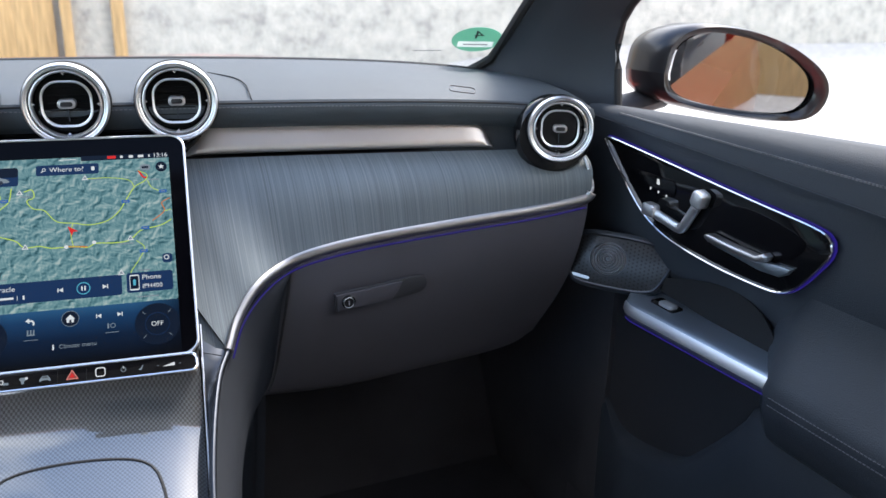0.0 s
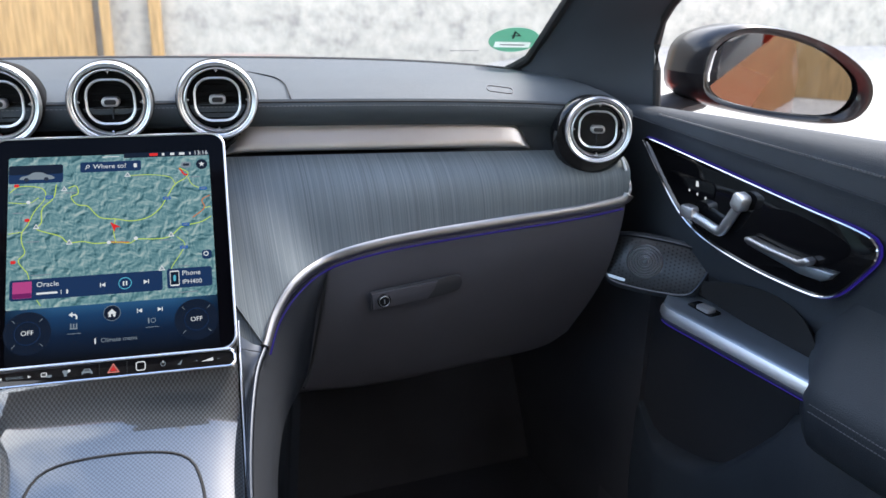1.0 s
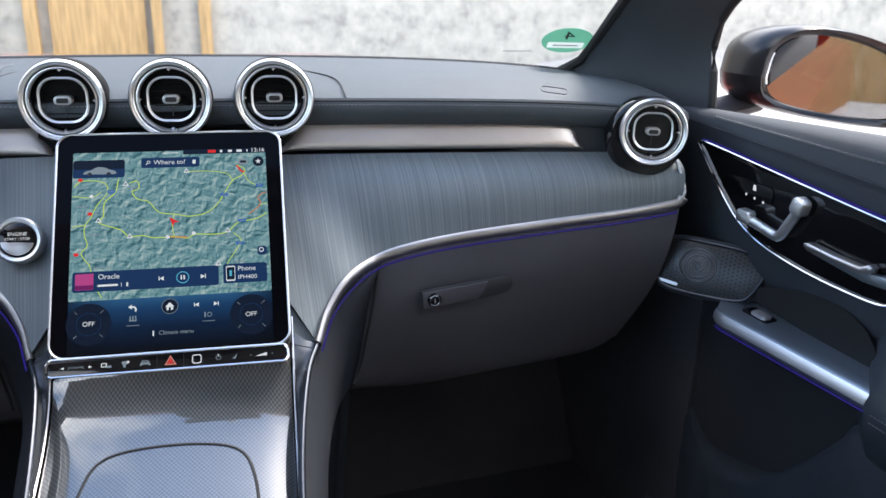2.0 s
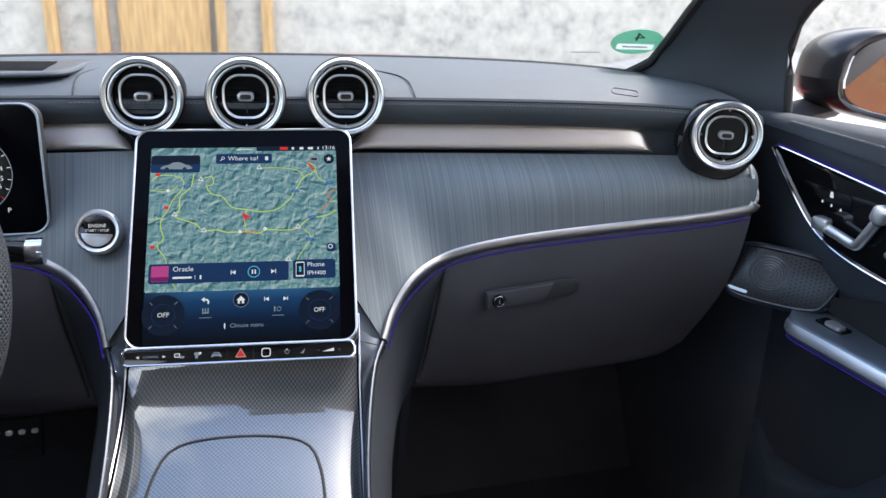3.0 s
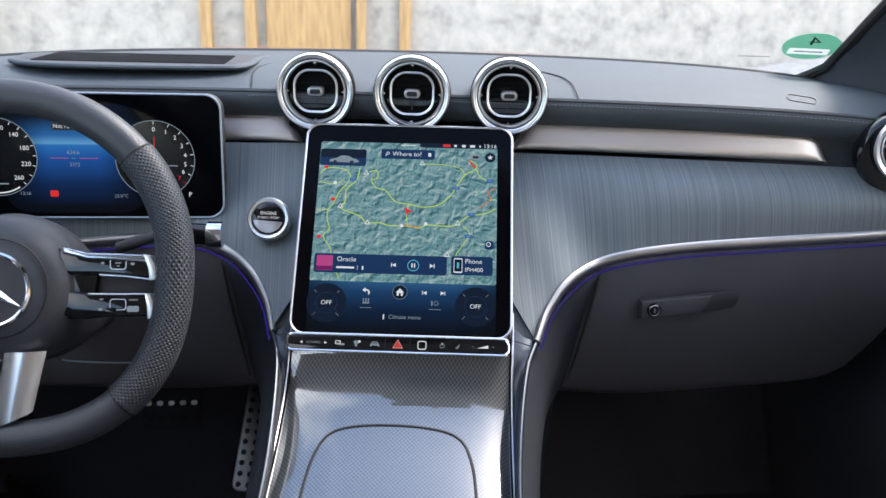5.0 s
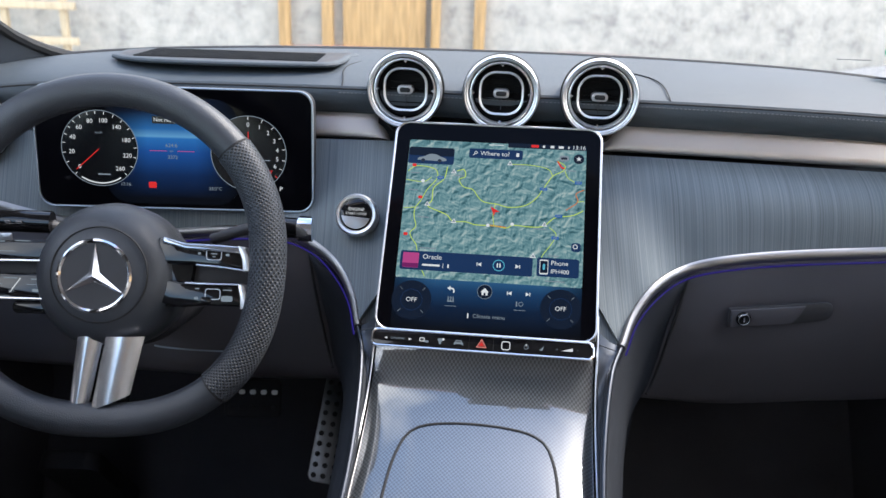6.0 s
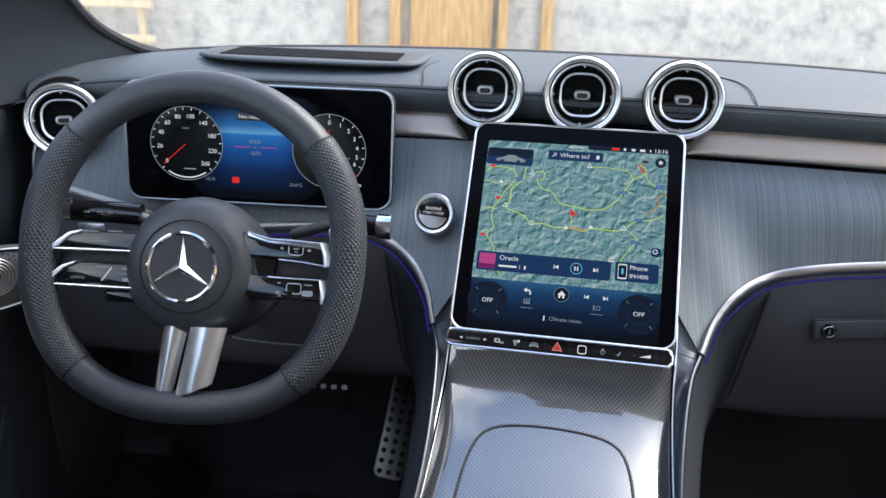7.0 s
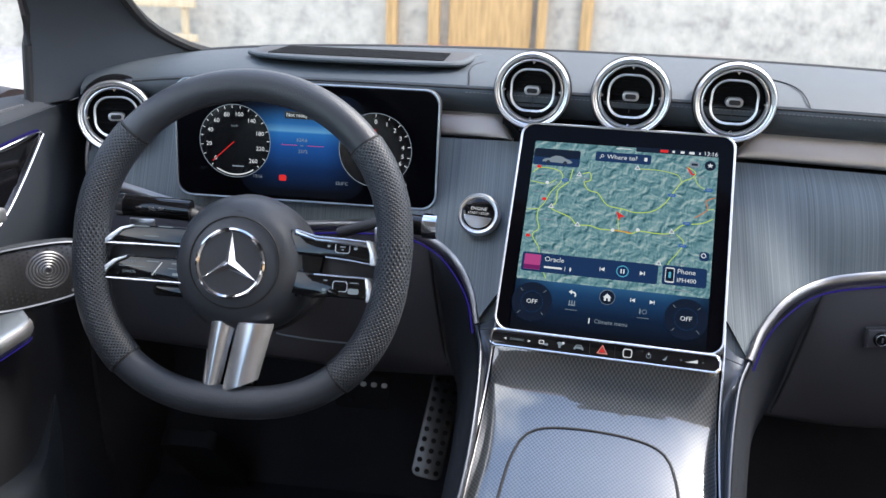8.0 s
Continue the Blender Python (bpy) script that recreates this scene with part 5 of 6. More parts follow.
lettering("3372", 0.0064, GREY_UI, cluster, at(-0.003, -0.007, 0.0010))
for u in (-0.021, 0.014):
    flat(0.022, 0.0008, 0.0003, u, 0.001, PINK_UI, "trip_line", cluster, 0.0008)
flat(0.0098, 0.0078, 0.0016, -0.030, -0.043, RED_UI, "brake_warning", cluster, 0.0008)
lettering("13:16", 0.0060, GREY_UI, cluster, at(-0.064, -0.043, 0.0014))
lettering("23.0\u00b0C", 0.0060, GREY_UI, cluster, at(0.050, -0.046, 0.0014))
lettering("P", 0.0085, WHITE_UI, cluster, at(0.134, -0.044, 0.0014))
flat(0.009, 0.006, 0.001, 0.118, -0.045, CYAN_UI, "mode_mark", cluster, 0.0010)

# ---- start button ----
start = thing("start_button", "round silver-ringed engine start button on the inlay panel", "button", m=facing((-0.170, 0.741, 0.957), (-0.12, -0.90, 0.42)))
part("ring", lathe([(0.0, -0.012), (0.0255, -0.012), (0.0258, 0.002), (0.0235, 0.005), (0.0205, 0.004), (0.0200, 0.0), (0, 0.0)], 48), RING, start, "chrome ring")
part("cap", lathe([(0, -0.002), (0.0195, -0.002), (0.0193, 0.0035), (0.018, 0.0042), (0, 0.0042)], 40), GLOSS, start, "gloss black cap")
part("lower_half", slab([(0.0175 * math.cos(radians(a)), 0.0175 * math.sin(radians(a))) for a in range(187, 354, 10)], 0.0006, 0.0002), SATIN, start, "silver lower half", m=at(0, 0, 0.0044))
lettering("ENGINE", 0.0056, WHITE_UI, start, at(0, 0.0062, 0.0046))
lettering("START / STOP", 0.0042, WHITE_UI, start, at(0, 0.0008, 0.0046))

# ---- steering wheel: hub, spokes, switches ----
part("hub_line", lathe([(0.0482, 0.0), (0.0490, 0.001), (0.0500, 0.0)], 56), RUBBER, wheel, m=at(0.0, -0.028, 0.0145))
part("badge_plate", lathe([(0, 0.0), (0.0345, 0.0), (0.0345, 0.002), (0, 0.002)], 48), DARK, wheel, "dark round badge plate", m=at(-0.003, -0.0295, 0.0168))
badge = part("badge", lathe([(0.0375, -0.002), (0.0378, 0.002), (0.0358, 0.0032), (0.0338, 0.002), (0.0335, -0.002)], 56, True), CHROME, wheel, "chrome ring badge", m=at(-0.003, -0.0295, 0.0176))
bm = bmesh.new()
centre = bm.verts.new((0, 0, 0.006))
back = bm.verts.new((0, 0, 0))
pts = []
for k in range(6):
    r_ = 0.0335 if k % 2 == 0 else 0.0062
    a_ = radians(90 + 60 * k)
    pts.append(bm.verts.new((r_ * math.cos(a_), r_ * math.sin(a_), 0.0008)))
for k in range(6):
    bm.faces.new((pts[k], pts[(k + 1) % 6], centre))
    bm.faces.new((pts[(k + 1) % 6], pts[k], back))
part("badge_arm", bm, CHROME, wheel, "three plain chrome arms", m=at(-0.003, -0.0295, 0.0188), angle=5)
part("badge_mark", slab(rounded(0.007, 0.0014, 0.0004, 3), 0.0003), RUBBER, wheel, m=at(0.0, 0.0265, 0.0115))


def spoke(points, name, label):
    """Gloss black switch blade, from hub to grip."""
    return part(name, slab(points, 0.014, 0.003, 3), GLOSS, wheel, label, m=at(0, 0, -0.010))


def edge(path, mat, r, parent_label, z=0.004):
    part("blade_edge", tube([(u, v, z) for u, v in spl(path, 24)], r, r * 0.8, n=10), mat, wheel, parent_label)


spoke([(-0.148, -0.014), (-0.131, 0.001), (-0.118, 0.0045), (-0.045, 0.0065), (-0.045, -0.014)], "upper_blade", "gloss black upper switch blade")
edge([(-0.045, -0.0150), (-0.10, -0.0155), (-0.152, -0.0165)], CHROME, 0.0016, "chrome lower edge")
spoke([(-0.150, -0.052), (-0.136, -0.036), (-0.122, -0.0295), (-0.045, -0.0275), (-0.045, -0.054)], "lower_blade", "gloss black lower switch blade")
edge([(-0.045, -0.0545), (-0.10, -0.0545), (-0.155, -0.0545)], CHROME, 0.0016, "chrome lower edge")
for pts in ([(-0.155, -0.0170), (-0.145, -0.0070), (-0.133, 0.0018), (-0.119, 0.0052), (-0.119, 0.0030), (-0.130, -0.0010), (-0.141, -0.0110), (-0.146, -0.0160)], [(-0.158, -0.0550), (-0.149, -0.0420), (-0.138, -0.0335), (-0.123, -0.0285), (-0.123, -0.0305), (-0.135, -0.0365), (-0.145, -0.0460), (-0.149, -0.0540)]):
    part("blade_tip", slab(pts[::-1], 0.016, 0.001), RING, wheel, "silver blade tip", m=at(0, 0, -0.010))
spoke([(0.055, 0.012), (0.082, 0.006), (0.141, 0.0035), (0.145, -0.0195), (0.118, -0.0165), (0.092, -0.0150), (0.055, -0.0150)], "upper_blade", "gloss black upper switch blade")
part("blade_cap", slab([(0.139, 0.0046), (0.110, 0.0062), (0.084, 0.0068), (0.060, 0.0130), (0.060, 0.0060), (0.084, -0.0004), (0.110, -0.0012), (0.141, -0.0036)], 0.0165, 0.0026, 3), BLADE_CAP, wheel, "chrome top of the blade", m=at(0, 0, -0.010))
spoke([(0.055, -0.030), (0.090, -0.0345), (0.140, -0.035), (0.144, -0.058), (0.105, -0.0575), (0.082, -0.060), (0.060, -0.056)], "lower_blade", "gloss black lower switch blade")
edge([(0.095, -0.0155), (0.120, -0.0172), (0.146, -0.0205)], CHROME, 0.0011, "chrome lower edge")
part("spoke_root", slab([(0.050, -0.002), (0.092, -0.010), (0.088, -0.040), (0.070, -0.060), (0.050, -0.060)], 0.012, 0.003), GLOSS, wheel, "gloss black root of the spoke", m=at(0, 0, -0.014))
edge([(0.084, -0.0345), (0.110, -0.0350), (0.140, -0.0352)], CHROME, 0.0011, "chrome upper edge")
for pts in ([(0.1375, 0.0052), (0.1455, 0.0040), (0.1500, -0.0070), (0.1520, -0.0205), (0.1435, -0.0210), (0.1425, -0.0090)], [(0.1390, -0.0345), (0.1450, -0.0350), (0.1495, -0.0470), (0.1505, -0.0600), (0.1420, -0.0605), (0.1415, -0.0480)]):
    part("blade_tip", slab(pts[::-1], 0.018, 0.002, 2), RING, wheel, "silver blade tip", m=at(0, 0, -0.011))
part("paddle_key", slab(rounded(0.044, 0.014, 0.006, 5), 0.010, 0.003), GLOSS, wheel, "gloss black key under the blade", m=at(-0.078, -0.064, -0.022))
part("spoke_web", slab([(-0.150, -0.018), (-0.05, -0.004), (0.055, -0.004), (0.150, -0.016), (0.150, -0.040), (0.06, -0.045), (-0.05, -0.045), (-0.155, -0.040)], 0.014, 0.003), DARK, wheel, "black spoke behind the switches", m=at(0, 0, -0.026))
for u, v, w, h in ((-0.112, 0.004, 0.022, 0.0012), (-0.083, 0.005, 0.016, 0.0012), (-0.098, -0.006, 0.016, 0.0007), (-0.117, -0.0400, 0.030, 0.0006), (-0.066, -0.0400, 0.022, 0.0006), (-0.094, -0.0335, 0.014, 0.0010), (-0.102, -0.0520, 0.016, 0.0006), (-0.068, -0.0345, 0.010, 0.0012), (-0.068, -0.0460, 0.007, 0.0030), (-0.060, -0.0490, 0.009, 0.0008), (0.113, -0.0035, 0.006, 0.0012), (0.113, -0.0065, 0.003, 0.0012), (0.127, -0.0045, 0.004, 0.0026), (0.098, -0.0035, 0.003, 0.0024), (0.097, -0.040, 0.004, 0.0014), (0.096, -0.050, 0.004, 0.0026), (0.128, -0.041, 0.009, 0.0010), (0.1275, -0.050, 0.012, 0.0060)):
    part("switch_mark", slab(rounded(w, h, min(w, h) * 0.3, 2), 0.0003), GREY_UI, wheel, m=at(u, v, 0.0042))
flat(0.018, 0.0010, 0.0003, -0.089, -0.041, WHITE_UI, "switch_mark", wheel, 0.0042, 55)
lettering("RESET", 0.0040, GREY_UI, wheel, at(-0.118, -0.0350, 0.0044))
lettering("CANCEL", 0.0040, GREY_UI, wheel, at(-0.120, -0.0460, 0.0044))
lettering("SET", 0.0040, GREY_UI, wheel, at(-0.092, -0.0470, 0.0044))
for v in (-0.0045, -0.0455):
    part("touch_pad", ring_slab(rounded(0.016, 0.0115, 0.003, 4), rounded(0.0145, 0.0100, 0.0024, 4), 0.0010), SATIN, wheel, "thin metal touch pad frame", m=at(0.113, v, 0.0036))
part("thumb_roller", slab(rounded(0.012, 0.007, 0.003, 4), 0.005, 0.002), GLOSS, wheel, "gloss black roller", m=at(0.106, -0.052, 0.002))
# lower double spoke
def spoke_half(tl, tr, br, bl):
    """Tapering metal blade with a fold along its length."""
    rows = []
    for k in np.linspace(0, 1, 9):
        z = 0.0060 - 0.007 * abs(2 * k - 0.8) ** 1.8 / 1.4
        rows.append([(tl[0] + (tr[0] - tl[0]) * k + (bl[0] + (br[0] - bl[0]) * k - tl[0] - (tr[0] - tl[0]) * k) * t, tl[1] + (tr[1] - tl[1]) * k + (bl[1] + (br[1] - bl[1]) * k - tl[1] - (tr[1] - tl[1]) * k) * t, z) for t in np.linspace(0, 1, 8)])
    part("lower_spoke", sheet(rows, 0.006), SPOKE_METAL, wheel, "satin aluminium spoke half", angle=50)


spoke_half((-0.024, -0.092), (0.001, -0.092), (-0.0115, -0.1670), (-0.0290, -0.1590))
spoke_half((0.0090, -0.092), (0.0420, -0.090), (0.0290, -0.1500), (-0.0030, -0.1680))
part("spoke_core", slab([(-0.025, -0.07), (0.040, -0.07), (0.024, -0.165), (-0.032, -0.165)], 0.012, 0.002), GLOSS, wheel, m=at(0, 0, -0.016))
for a in (40, 140, 229.5, 310.5):
    p0 = Vector(rim_point(a))
    t = (Vector(rim_point(a + 1)) - Vector(rim_point(a - 1))).normalized()
    part("rim_seam", tube([p0 - t * 0.0008, p0 + t * 0.0008], 0.0190, 0.0173, n=20, up=(0, 0, 1)), RUBBER, wheel, "seam between leather pieces")

# ---- column, stalks ----
column = thing("steering_column", "black plastic steering column cover", "steering column", m=axes((-0.420, 0.67, 0.890), (1, 0, 0), (0, 0.36, 0.933), (0, -0.933, 0.36)))
part("shroud", lathe([(0.055, -0.15), (0.066, -0.06), (0.072, -0.01), (0.068, 0.0), (0.05, 0.012), (0, 0.012)], 40), DARK, column)
part("shroud_top", slab(smooth_outline([(-0.09, 0.0), (-0.06, 0.028), (0.06, 0.028), (0.09, 0.0), (0.07, -0.03), (-0.07, -0.03)], 40), 0.05, 0.015, 3), RUBBER, column, m=at(0, 0.02, -0.075))
stalk_r = thing("gear_stalk", "black gear selector stalk with a chrome end", "stalk")
part("arm", tube(spl([(-0.33, 0.685, 0.940), (-0.29, 0.68, 0.955), (-0.262, 0.677, 0.963)], 12), 0.0065, n=12), DARK, stalk_r)
part("barrel", tube([(-0.265, 0.676, 0.961), (-0.228, 0.672, 0.960)], 0.0115, n=20), GLOSS, stalk_r)
part("end_cap", tube([(-0.2285, 0.672, 0.960), (-0.220, 0.671, 0.960), (-0.2135, 0.671, 0.960)], 0.0142, n=20), CHROME, stalk_r, "chrome end cap")
part("paddle", box(0.028, 0.004, 0.030, 0.002, at=(-0.268, 0.655, 0.945)), SATIN, stalk_r, "grey shift paddle")
stalk_l = thing("indicator_stalk", "black indicator and wiper stalk with printed marks", "stalk")
part("arm", tube(spl([(-0.49, 0.68, 0.945), (-0.51, 0.67, 0.957), (-0.53, 0.665, 0.962)], 12), 0.009, n=12), DARK, stalk_l)
part("barrel", tube([(-0.500, 0.667, 0.961), (-0.575, 0.660, 0.965)], 0.0125, n=20), GLOSS, stalk_l)
part("end_cap", tube([(-0.5755, 0.660, 0.965), (-0.583, 0.659, 0.9655)], 0.0135, n=20), CHROME, stalk_l, "grey end cap")
for x in (-0.555, -0.540, -0.528):
    part("stalk_mark", box(0.006, 0.001, 0.0016, at=(x, 0.6495, 0.9665)), STITCH, stalk_l)
part("paddle", box(0.030, 0.004, 0.022, 0.002, at=(-0.548, 0.642, 0.945)), SATIN, stalk_l, "grey shift paddle")

part("knee_edge", tube(spl([(-0.432, 0.754, 0.7700), (-0.423, 0.755, 0.7675), (-0.380, 0.756, 0.7635), (-0.316, 0.756, 0.7620)], 16), 0.0012, n=8), SATIN_DARK, dash, "thin metal edge of the lower panel")

# ---- pedals ----
brake = thing("brake_pedal", "steel brake pedal with rubber studs", "pedal", m=facing((-0.349, 0.935, 0.592), (0, -0.92, 0.38)))
part("plate", slab(rounded(0.088, 0.06, 0.008, 4), 0.006, 0.002), RUBBER, brake)
for k in range(5):
    for j in range(2):
        part("stud", slab(rounded(0.0095, 0.0075, 0.003, 3), 0.003, 0.001), PEDAL_STEEL if j else RUBBER, brake, m=at(-0.034 + 0.017 * k, -0.014 + 0.024 * j, 0.006))
part("arm", tube([(0, 0, 0), (0.0, 0.06, -0.05), (0, 0.2, -0.08)], 0.009), DARK, brake)
gas = thing("accelerator_pedal", "perforated steel accelerator pedal", "pedal", m=facing((-0.233, 1.01, 0.500), (0.05, -0.80, 0.6), turn=-10) @ Matrix.Diagonal((1.08, 1.08, 1, 1)))
part("plate", slab(rounded(0.048, 0.18, 0.012, 5), 0.006, 0.002), STEEL, gas)
for k in range(11):
    for j in range(3):
        part("stud", lathe([(0, 0), (0.0042, 0), (0.0040, 0.0025), (0, 0.003)], 12), RUBBER, gas, m=at(-0.015 + 0.015 * j, -0.080 + 0.016 * k, 0.006))
rest = thing("foot_rest", "dark moulded foot rest", "foot rest", m=pose(-0.62, 0.93, 0.42, -50, 0, 0))
part("pad", slab(rounded(0.09, 0.24, 0.02, 5), 0.03, 0.006), RUBBER, rest)

# ---- glove box handle ----
handle_m = axes((0.342, 0.6872, 0.8635), (0.994, -0.03, 0.10), (-0.10, 0.0, 0.995), (-0.03, -0.999, 0))
hd = part("handle_recess", slab(smooth_outline([(-0.061, 0.010), (-0.058, 0.0125), (0.0, 0.0125), (0.05, 0.0125), (0.061, 0.008), (0.060, -0.004), (0.048, -0.0105), (0.0, -0.0125), (-0.058, -0.0125), (-0.062, -0.009)], 60), 0.0045, 0.0008), DARK, glove, "dark recess", m=handle_m)
part("handle", slab([(-0.060, -0.0108), (0.012, -0.0108), (0.022, 0.0), (0.028, 0.0108), (-0.060, 0.0108)], 0.004, 0.0012), SOFT, glove, "pull handle", m=handle_m @ at(0, 0, 0.0035))
lk = part("lock", lathe([(0, 0.0), (0.0088, 0.0), (0.0086, 0.003), (0.0070, 0.0042), (0, 0.0040)], 28), GLOSS, glove, "round key lock", m=handle_m @ at(-0.046, 0, 0.0068))
part("keyhole", box(0.0016, 0.006, 0.001, at=(0, 0, 0.0043)), CHROME, lk)
part("lock_glint", lathe([(0.0062, 0.0040), (0.0066, 0.0046), (0.0070, 0.0040)], 28), SATIN, lk)

# ---- dash details ----
badge_m = facing((0.4735, 0.7385, 1.1095), (-0.05, -0.50, 0.86), up=(0, 1, 0.3), turn=-18)
tag = part("airbag_badge", ring_slab(rounded(0.036, 0.013, 0.0060, 6), rounded(0.0342, 0.0112, 0.0052, 6), 0.0016), STITCH, dash, "embossed oval badge", m=badge_m)
lettering("AIRBAG", 0.0066, STITCH, tag, at(0, 0, 0.0012))
# flat plate, black for the recess's shade behind the driver display, with a padded rim
rec = [(-0.505, 0.915), (-0.47, 0.885), (-0.40, 0.872), (-0.30, 0.874), (-0.235, 0.884), (-0.212, 0.905), (-0.205, 0.985), (-0.22, 1.03), (-0.48, 1.0)]
part("recess_shade", slab(smooth_outline(rec, 60), 0.004, 0.0005), DARK, dash, "flat black plate in place of the shaded recess behind the display", m=at(0, 0, 1.1168))
part("recess_rim", tube([(x, y, 1.1175) for x, y in smooth_outline(rec, 80)], 0.006, 0.0038, n=10, closed=True), LEATHER_TOP, dash, "padded rim")
part("recess_grille", joined(*[box(0.24, 0.002, 0.002, at=(-0.355, 0.895 + 0.012 * k, 1.1215)) for k in range(9)]), RUBBER, dash)
for s_, x0 in ((1, 0.212), (-1, -0.197)):
    y0 = crest(x0)
    part("pad_seam", tube(spl([(x0, y0 - 0.001, 1.094), (x0, y0 + 0.02, 1.1045), (x0 + s_ * 0.003, y0 + 0.06, 1.1105), (x0 - s_ * 0.004, y0 + 0.10, 1.1145), (x0 - s_ * 0.03, y0 + 0.15, 1.1165)], 24), 0.0009, n=6), RUBBER, dash, "sewn seam")

# ---- windscreen sticker ----
sticker = thing("windscreen_sticker", "round green badge sticker on the windscreen corner", "sticker", m=facing((0.6055, 0.962, 1.157), (-0.15, -0.5, -0.86)))
R_, LO, HI, W_ = 0.0405, -0.025, -0.006, 0.029


def arc(a0, a1):
    return [(R_ * math.cos(a), R_ * math.sin(a)) for a in np.linspace(a0, a1, 24)]


a_hi, a_lo = math.asin(HI / R_), math.asin(LO / R_)
part("disc", joined(slab(arc(a_hi, math.pi - a_hi), 0.0004), slab(arc(math.pi - a_lo, 2 * math.pi + a_lo), 0.0004), slab(arc(a_lo, a_hi) + [(W_, HI), (W_, LO)], 0.0004), slab(arc(math.pi - a_hi, math.pi - a_lo) + [(-W_, LO), (-W_, HI)], 0.0004)), paper_material("green_print", (0.33, 0.60, 0.48)), sticker, "green paper disc")
part("white_field", slab(rounded(2 * W_, HI - LO, 0.0004, 2), 0.0003), paper_material("white_print", (0.82, 0.85, 0.83)), sticker, m=at(0, (HI + LO) / 2, 0.0))
part("plate_bars", slab(rounded(0.040, 0.003, 0.0004, 2), 0.0002), STITCH, sticker, m=at(0, (HI + LO) / 2, 0.0006))
lettering("4", 0.036, DARK, sticker, pose(0.001, 0.016, 0.0008, 0, 180, 0))
part("windscreen_print", box(0.05, 0.0004, 0.0012, at=(0.53, 0.985, 1.139)), STITCH, car)

# ---- door controls ----
def offset(outline, d):
    """Closed outline moved outward by d."""
    p = np.array(outline)
    t = np.roll(p, -1, 0) - np.roll(p, 1, 0)
    t /= np.linalg.norm(t, axis=1)[:, None]
    nrm = np.stack([t[:, 1], -t[:, 0]], 1)
    area = np.sum(p[:, 0] * np.roll(p[:, 1], -1) - np.roll(p[:, 0], -1) * p[:, 1])
    return [tuple(q) for q in p + nrm * d * (1 if area > 0 else -1)]


def door_kit(s, d):
    """Control panel, handle, loudspeaker and grip of one door; s is +1 for the passenger side."""
    # local frame: x along the door towards the front, y up, z into the cabin
    M = axes((s * 0.694, 0.0, 0.0), (0, 1, 0), (0, 0, 1), (s * -1, 0, 0)) if s < 0 else axes((0.694, 0, 0), (0, 1, 0), (0, 0, 1), (-1, 0, 0))
    if s > 0:
        M = axes((0.694, 0, 0), (0, -1, 0), (0, 0, 1), (-1, 0, 0))
    k = -1 if s > 0 else 1   # sign of the local x for the car's y

    def L(y, z, w=0.0):
        return (k * y, z, w)

    outline = [(0.714, 1.038), (0.700, 1.043), (0.60, 1.035), (0.516, 1.0275), (0.42, 1.019), (0.345, 1.013), (0.322, 1.006), (0.318, 0.99), (0.330, 0.970), (0.352, 0.942), (0.372, 0.929), (0.40, 0.925), (0.468, 0.925), (0.530, 0.930), (0.574, 0.938), (0.610, 0.952), (0.640, 0.972), (0.680, 1.006)]
    o = smooth_outline([(k * y, z) for y, z in outline], 96)
    inner = offset(o, -0.0023)
    part("control_panel", slab(o if k > 0 else o[::-1], 0.004, 0.001), GLOSS, d, "gloss black control panel", m=M)
    part("panel_rim", ring_slab(o, inner, 0.006, 0.001), CHROME, d, "chrome panel rim", m=M)
    part("light_strip", ring_slab(offset(o, 0.0012), offset(o, 0.0003), 0.003), BLUE_LINE, d, "blue ambient light line", m=M)
    # memory keys
    part("memory_plate", slab(rounded(0.095, 0.022, 0.008, 5), 0.0008, 0.0003), BLACK_UI, d, m=M @ at(k * 0.605, 0.999, 0.0044, 0))
    for y, z in ((0.572, 0.989), (0.588, 0.9905), (0.604, 0.992)):
        part("memory_mark", box(0.0026, 0.0030, 0.0003, at=L(y, z, 0.0056)), WHITE_UI, d, m=M)
    part("seat_mark", slab([(-0.003, -0.003), (0.003, -0.003), (0.001, 0.004), (-0.003, 0.004)], 0.0003), WHITE_UI, d, m=M @ at(k * 0.590, 1.003, 0.0054))
    # seat-shaped switch
    seat = part("seat_switch", tube([L(y, z, 0.013) for y, z in spl([(0.585, 0.965), (0.560, 0.9615), (0.535, 0.958), (0.527, 0.961), (0.518, 0.975), (0.508, 0.992)], 26)], 0.0066, 0.0058, n=12, up=(0, 0, 1)), RING, d, "seat-shaped silver adjuster", m=M)
    part("headrest_switch", moved(slab(rounded(0.019, 0.021, 0.006, 5), 0.014, 0.003), at(*L(0.502, 1.003, 0.008), k * 18)), RING, d, m=M)
    part("cushion_switch", moved(slab(rounded(0.024, 0.017, 0.005, 5), 0.012, 0.003), at(*L(0.588, 0.968, 0.010))), RING, d, m=M)
    # release handle in its cup
    part("handle_cup", slab(smooth_outline([(k * y, z) for y, z in ((0.485, 0.975), (0.470, 0.998), (0.44, 1.008), (0.375, 1.001), (0.350, 0.990), (0.372, 0.968), (0.42, 0.962))], 40), 0.0008), BLACK_UI, d, m=M @ at(0, 0, 0.0042))
    part("handle_plate", slab([(k * y, z) for y, z in ((0.480, 0.9530), (0.404, 0.9455), (0.376, 0.9470), (0.366, 0.9525), (0.360, 0.9610), (0.400, 0.9580), (0.480, 0.9575))][::k], 0.006, 0.002), SATIN_DARK, d, "graphite plate under the handle", m=M @ at(0, 0, 0.004))
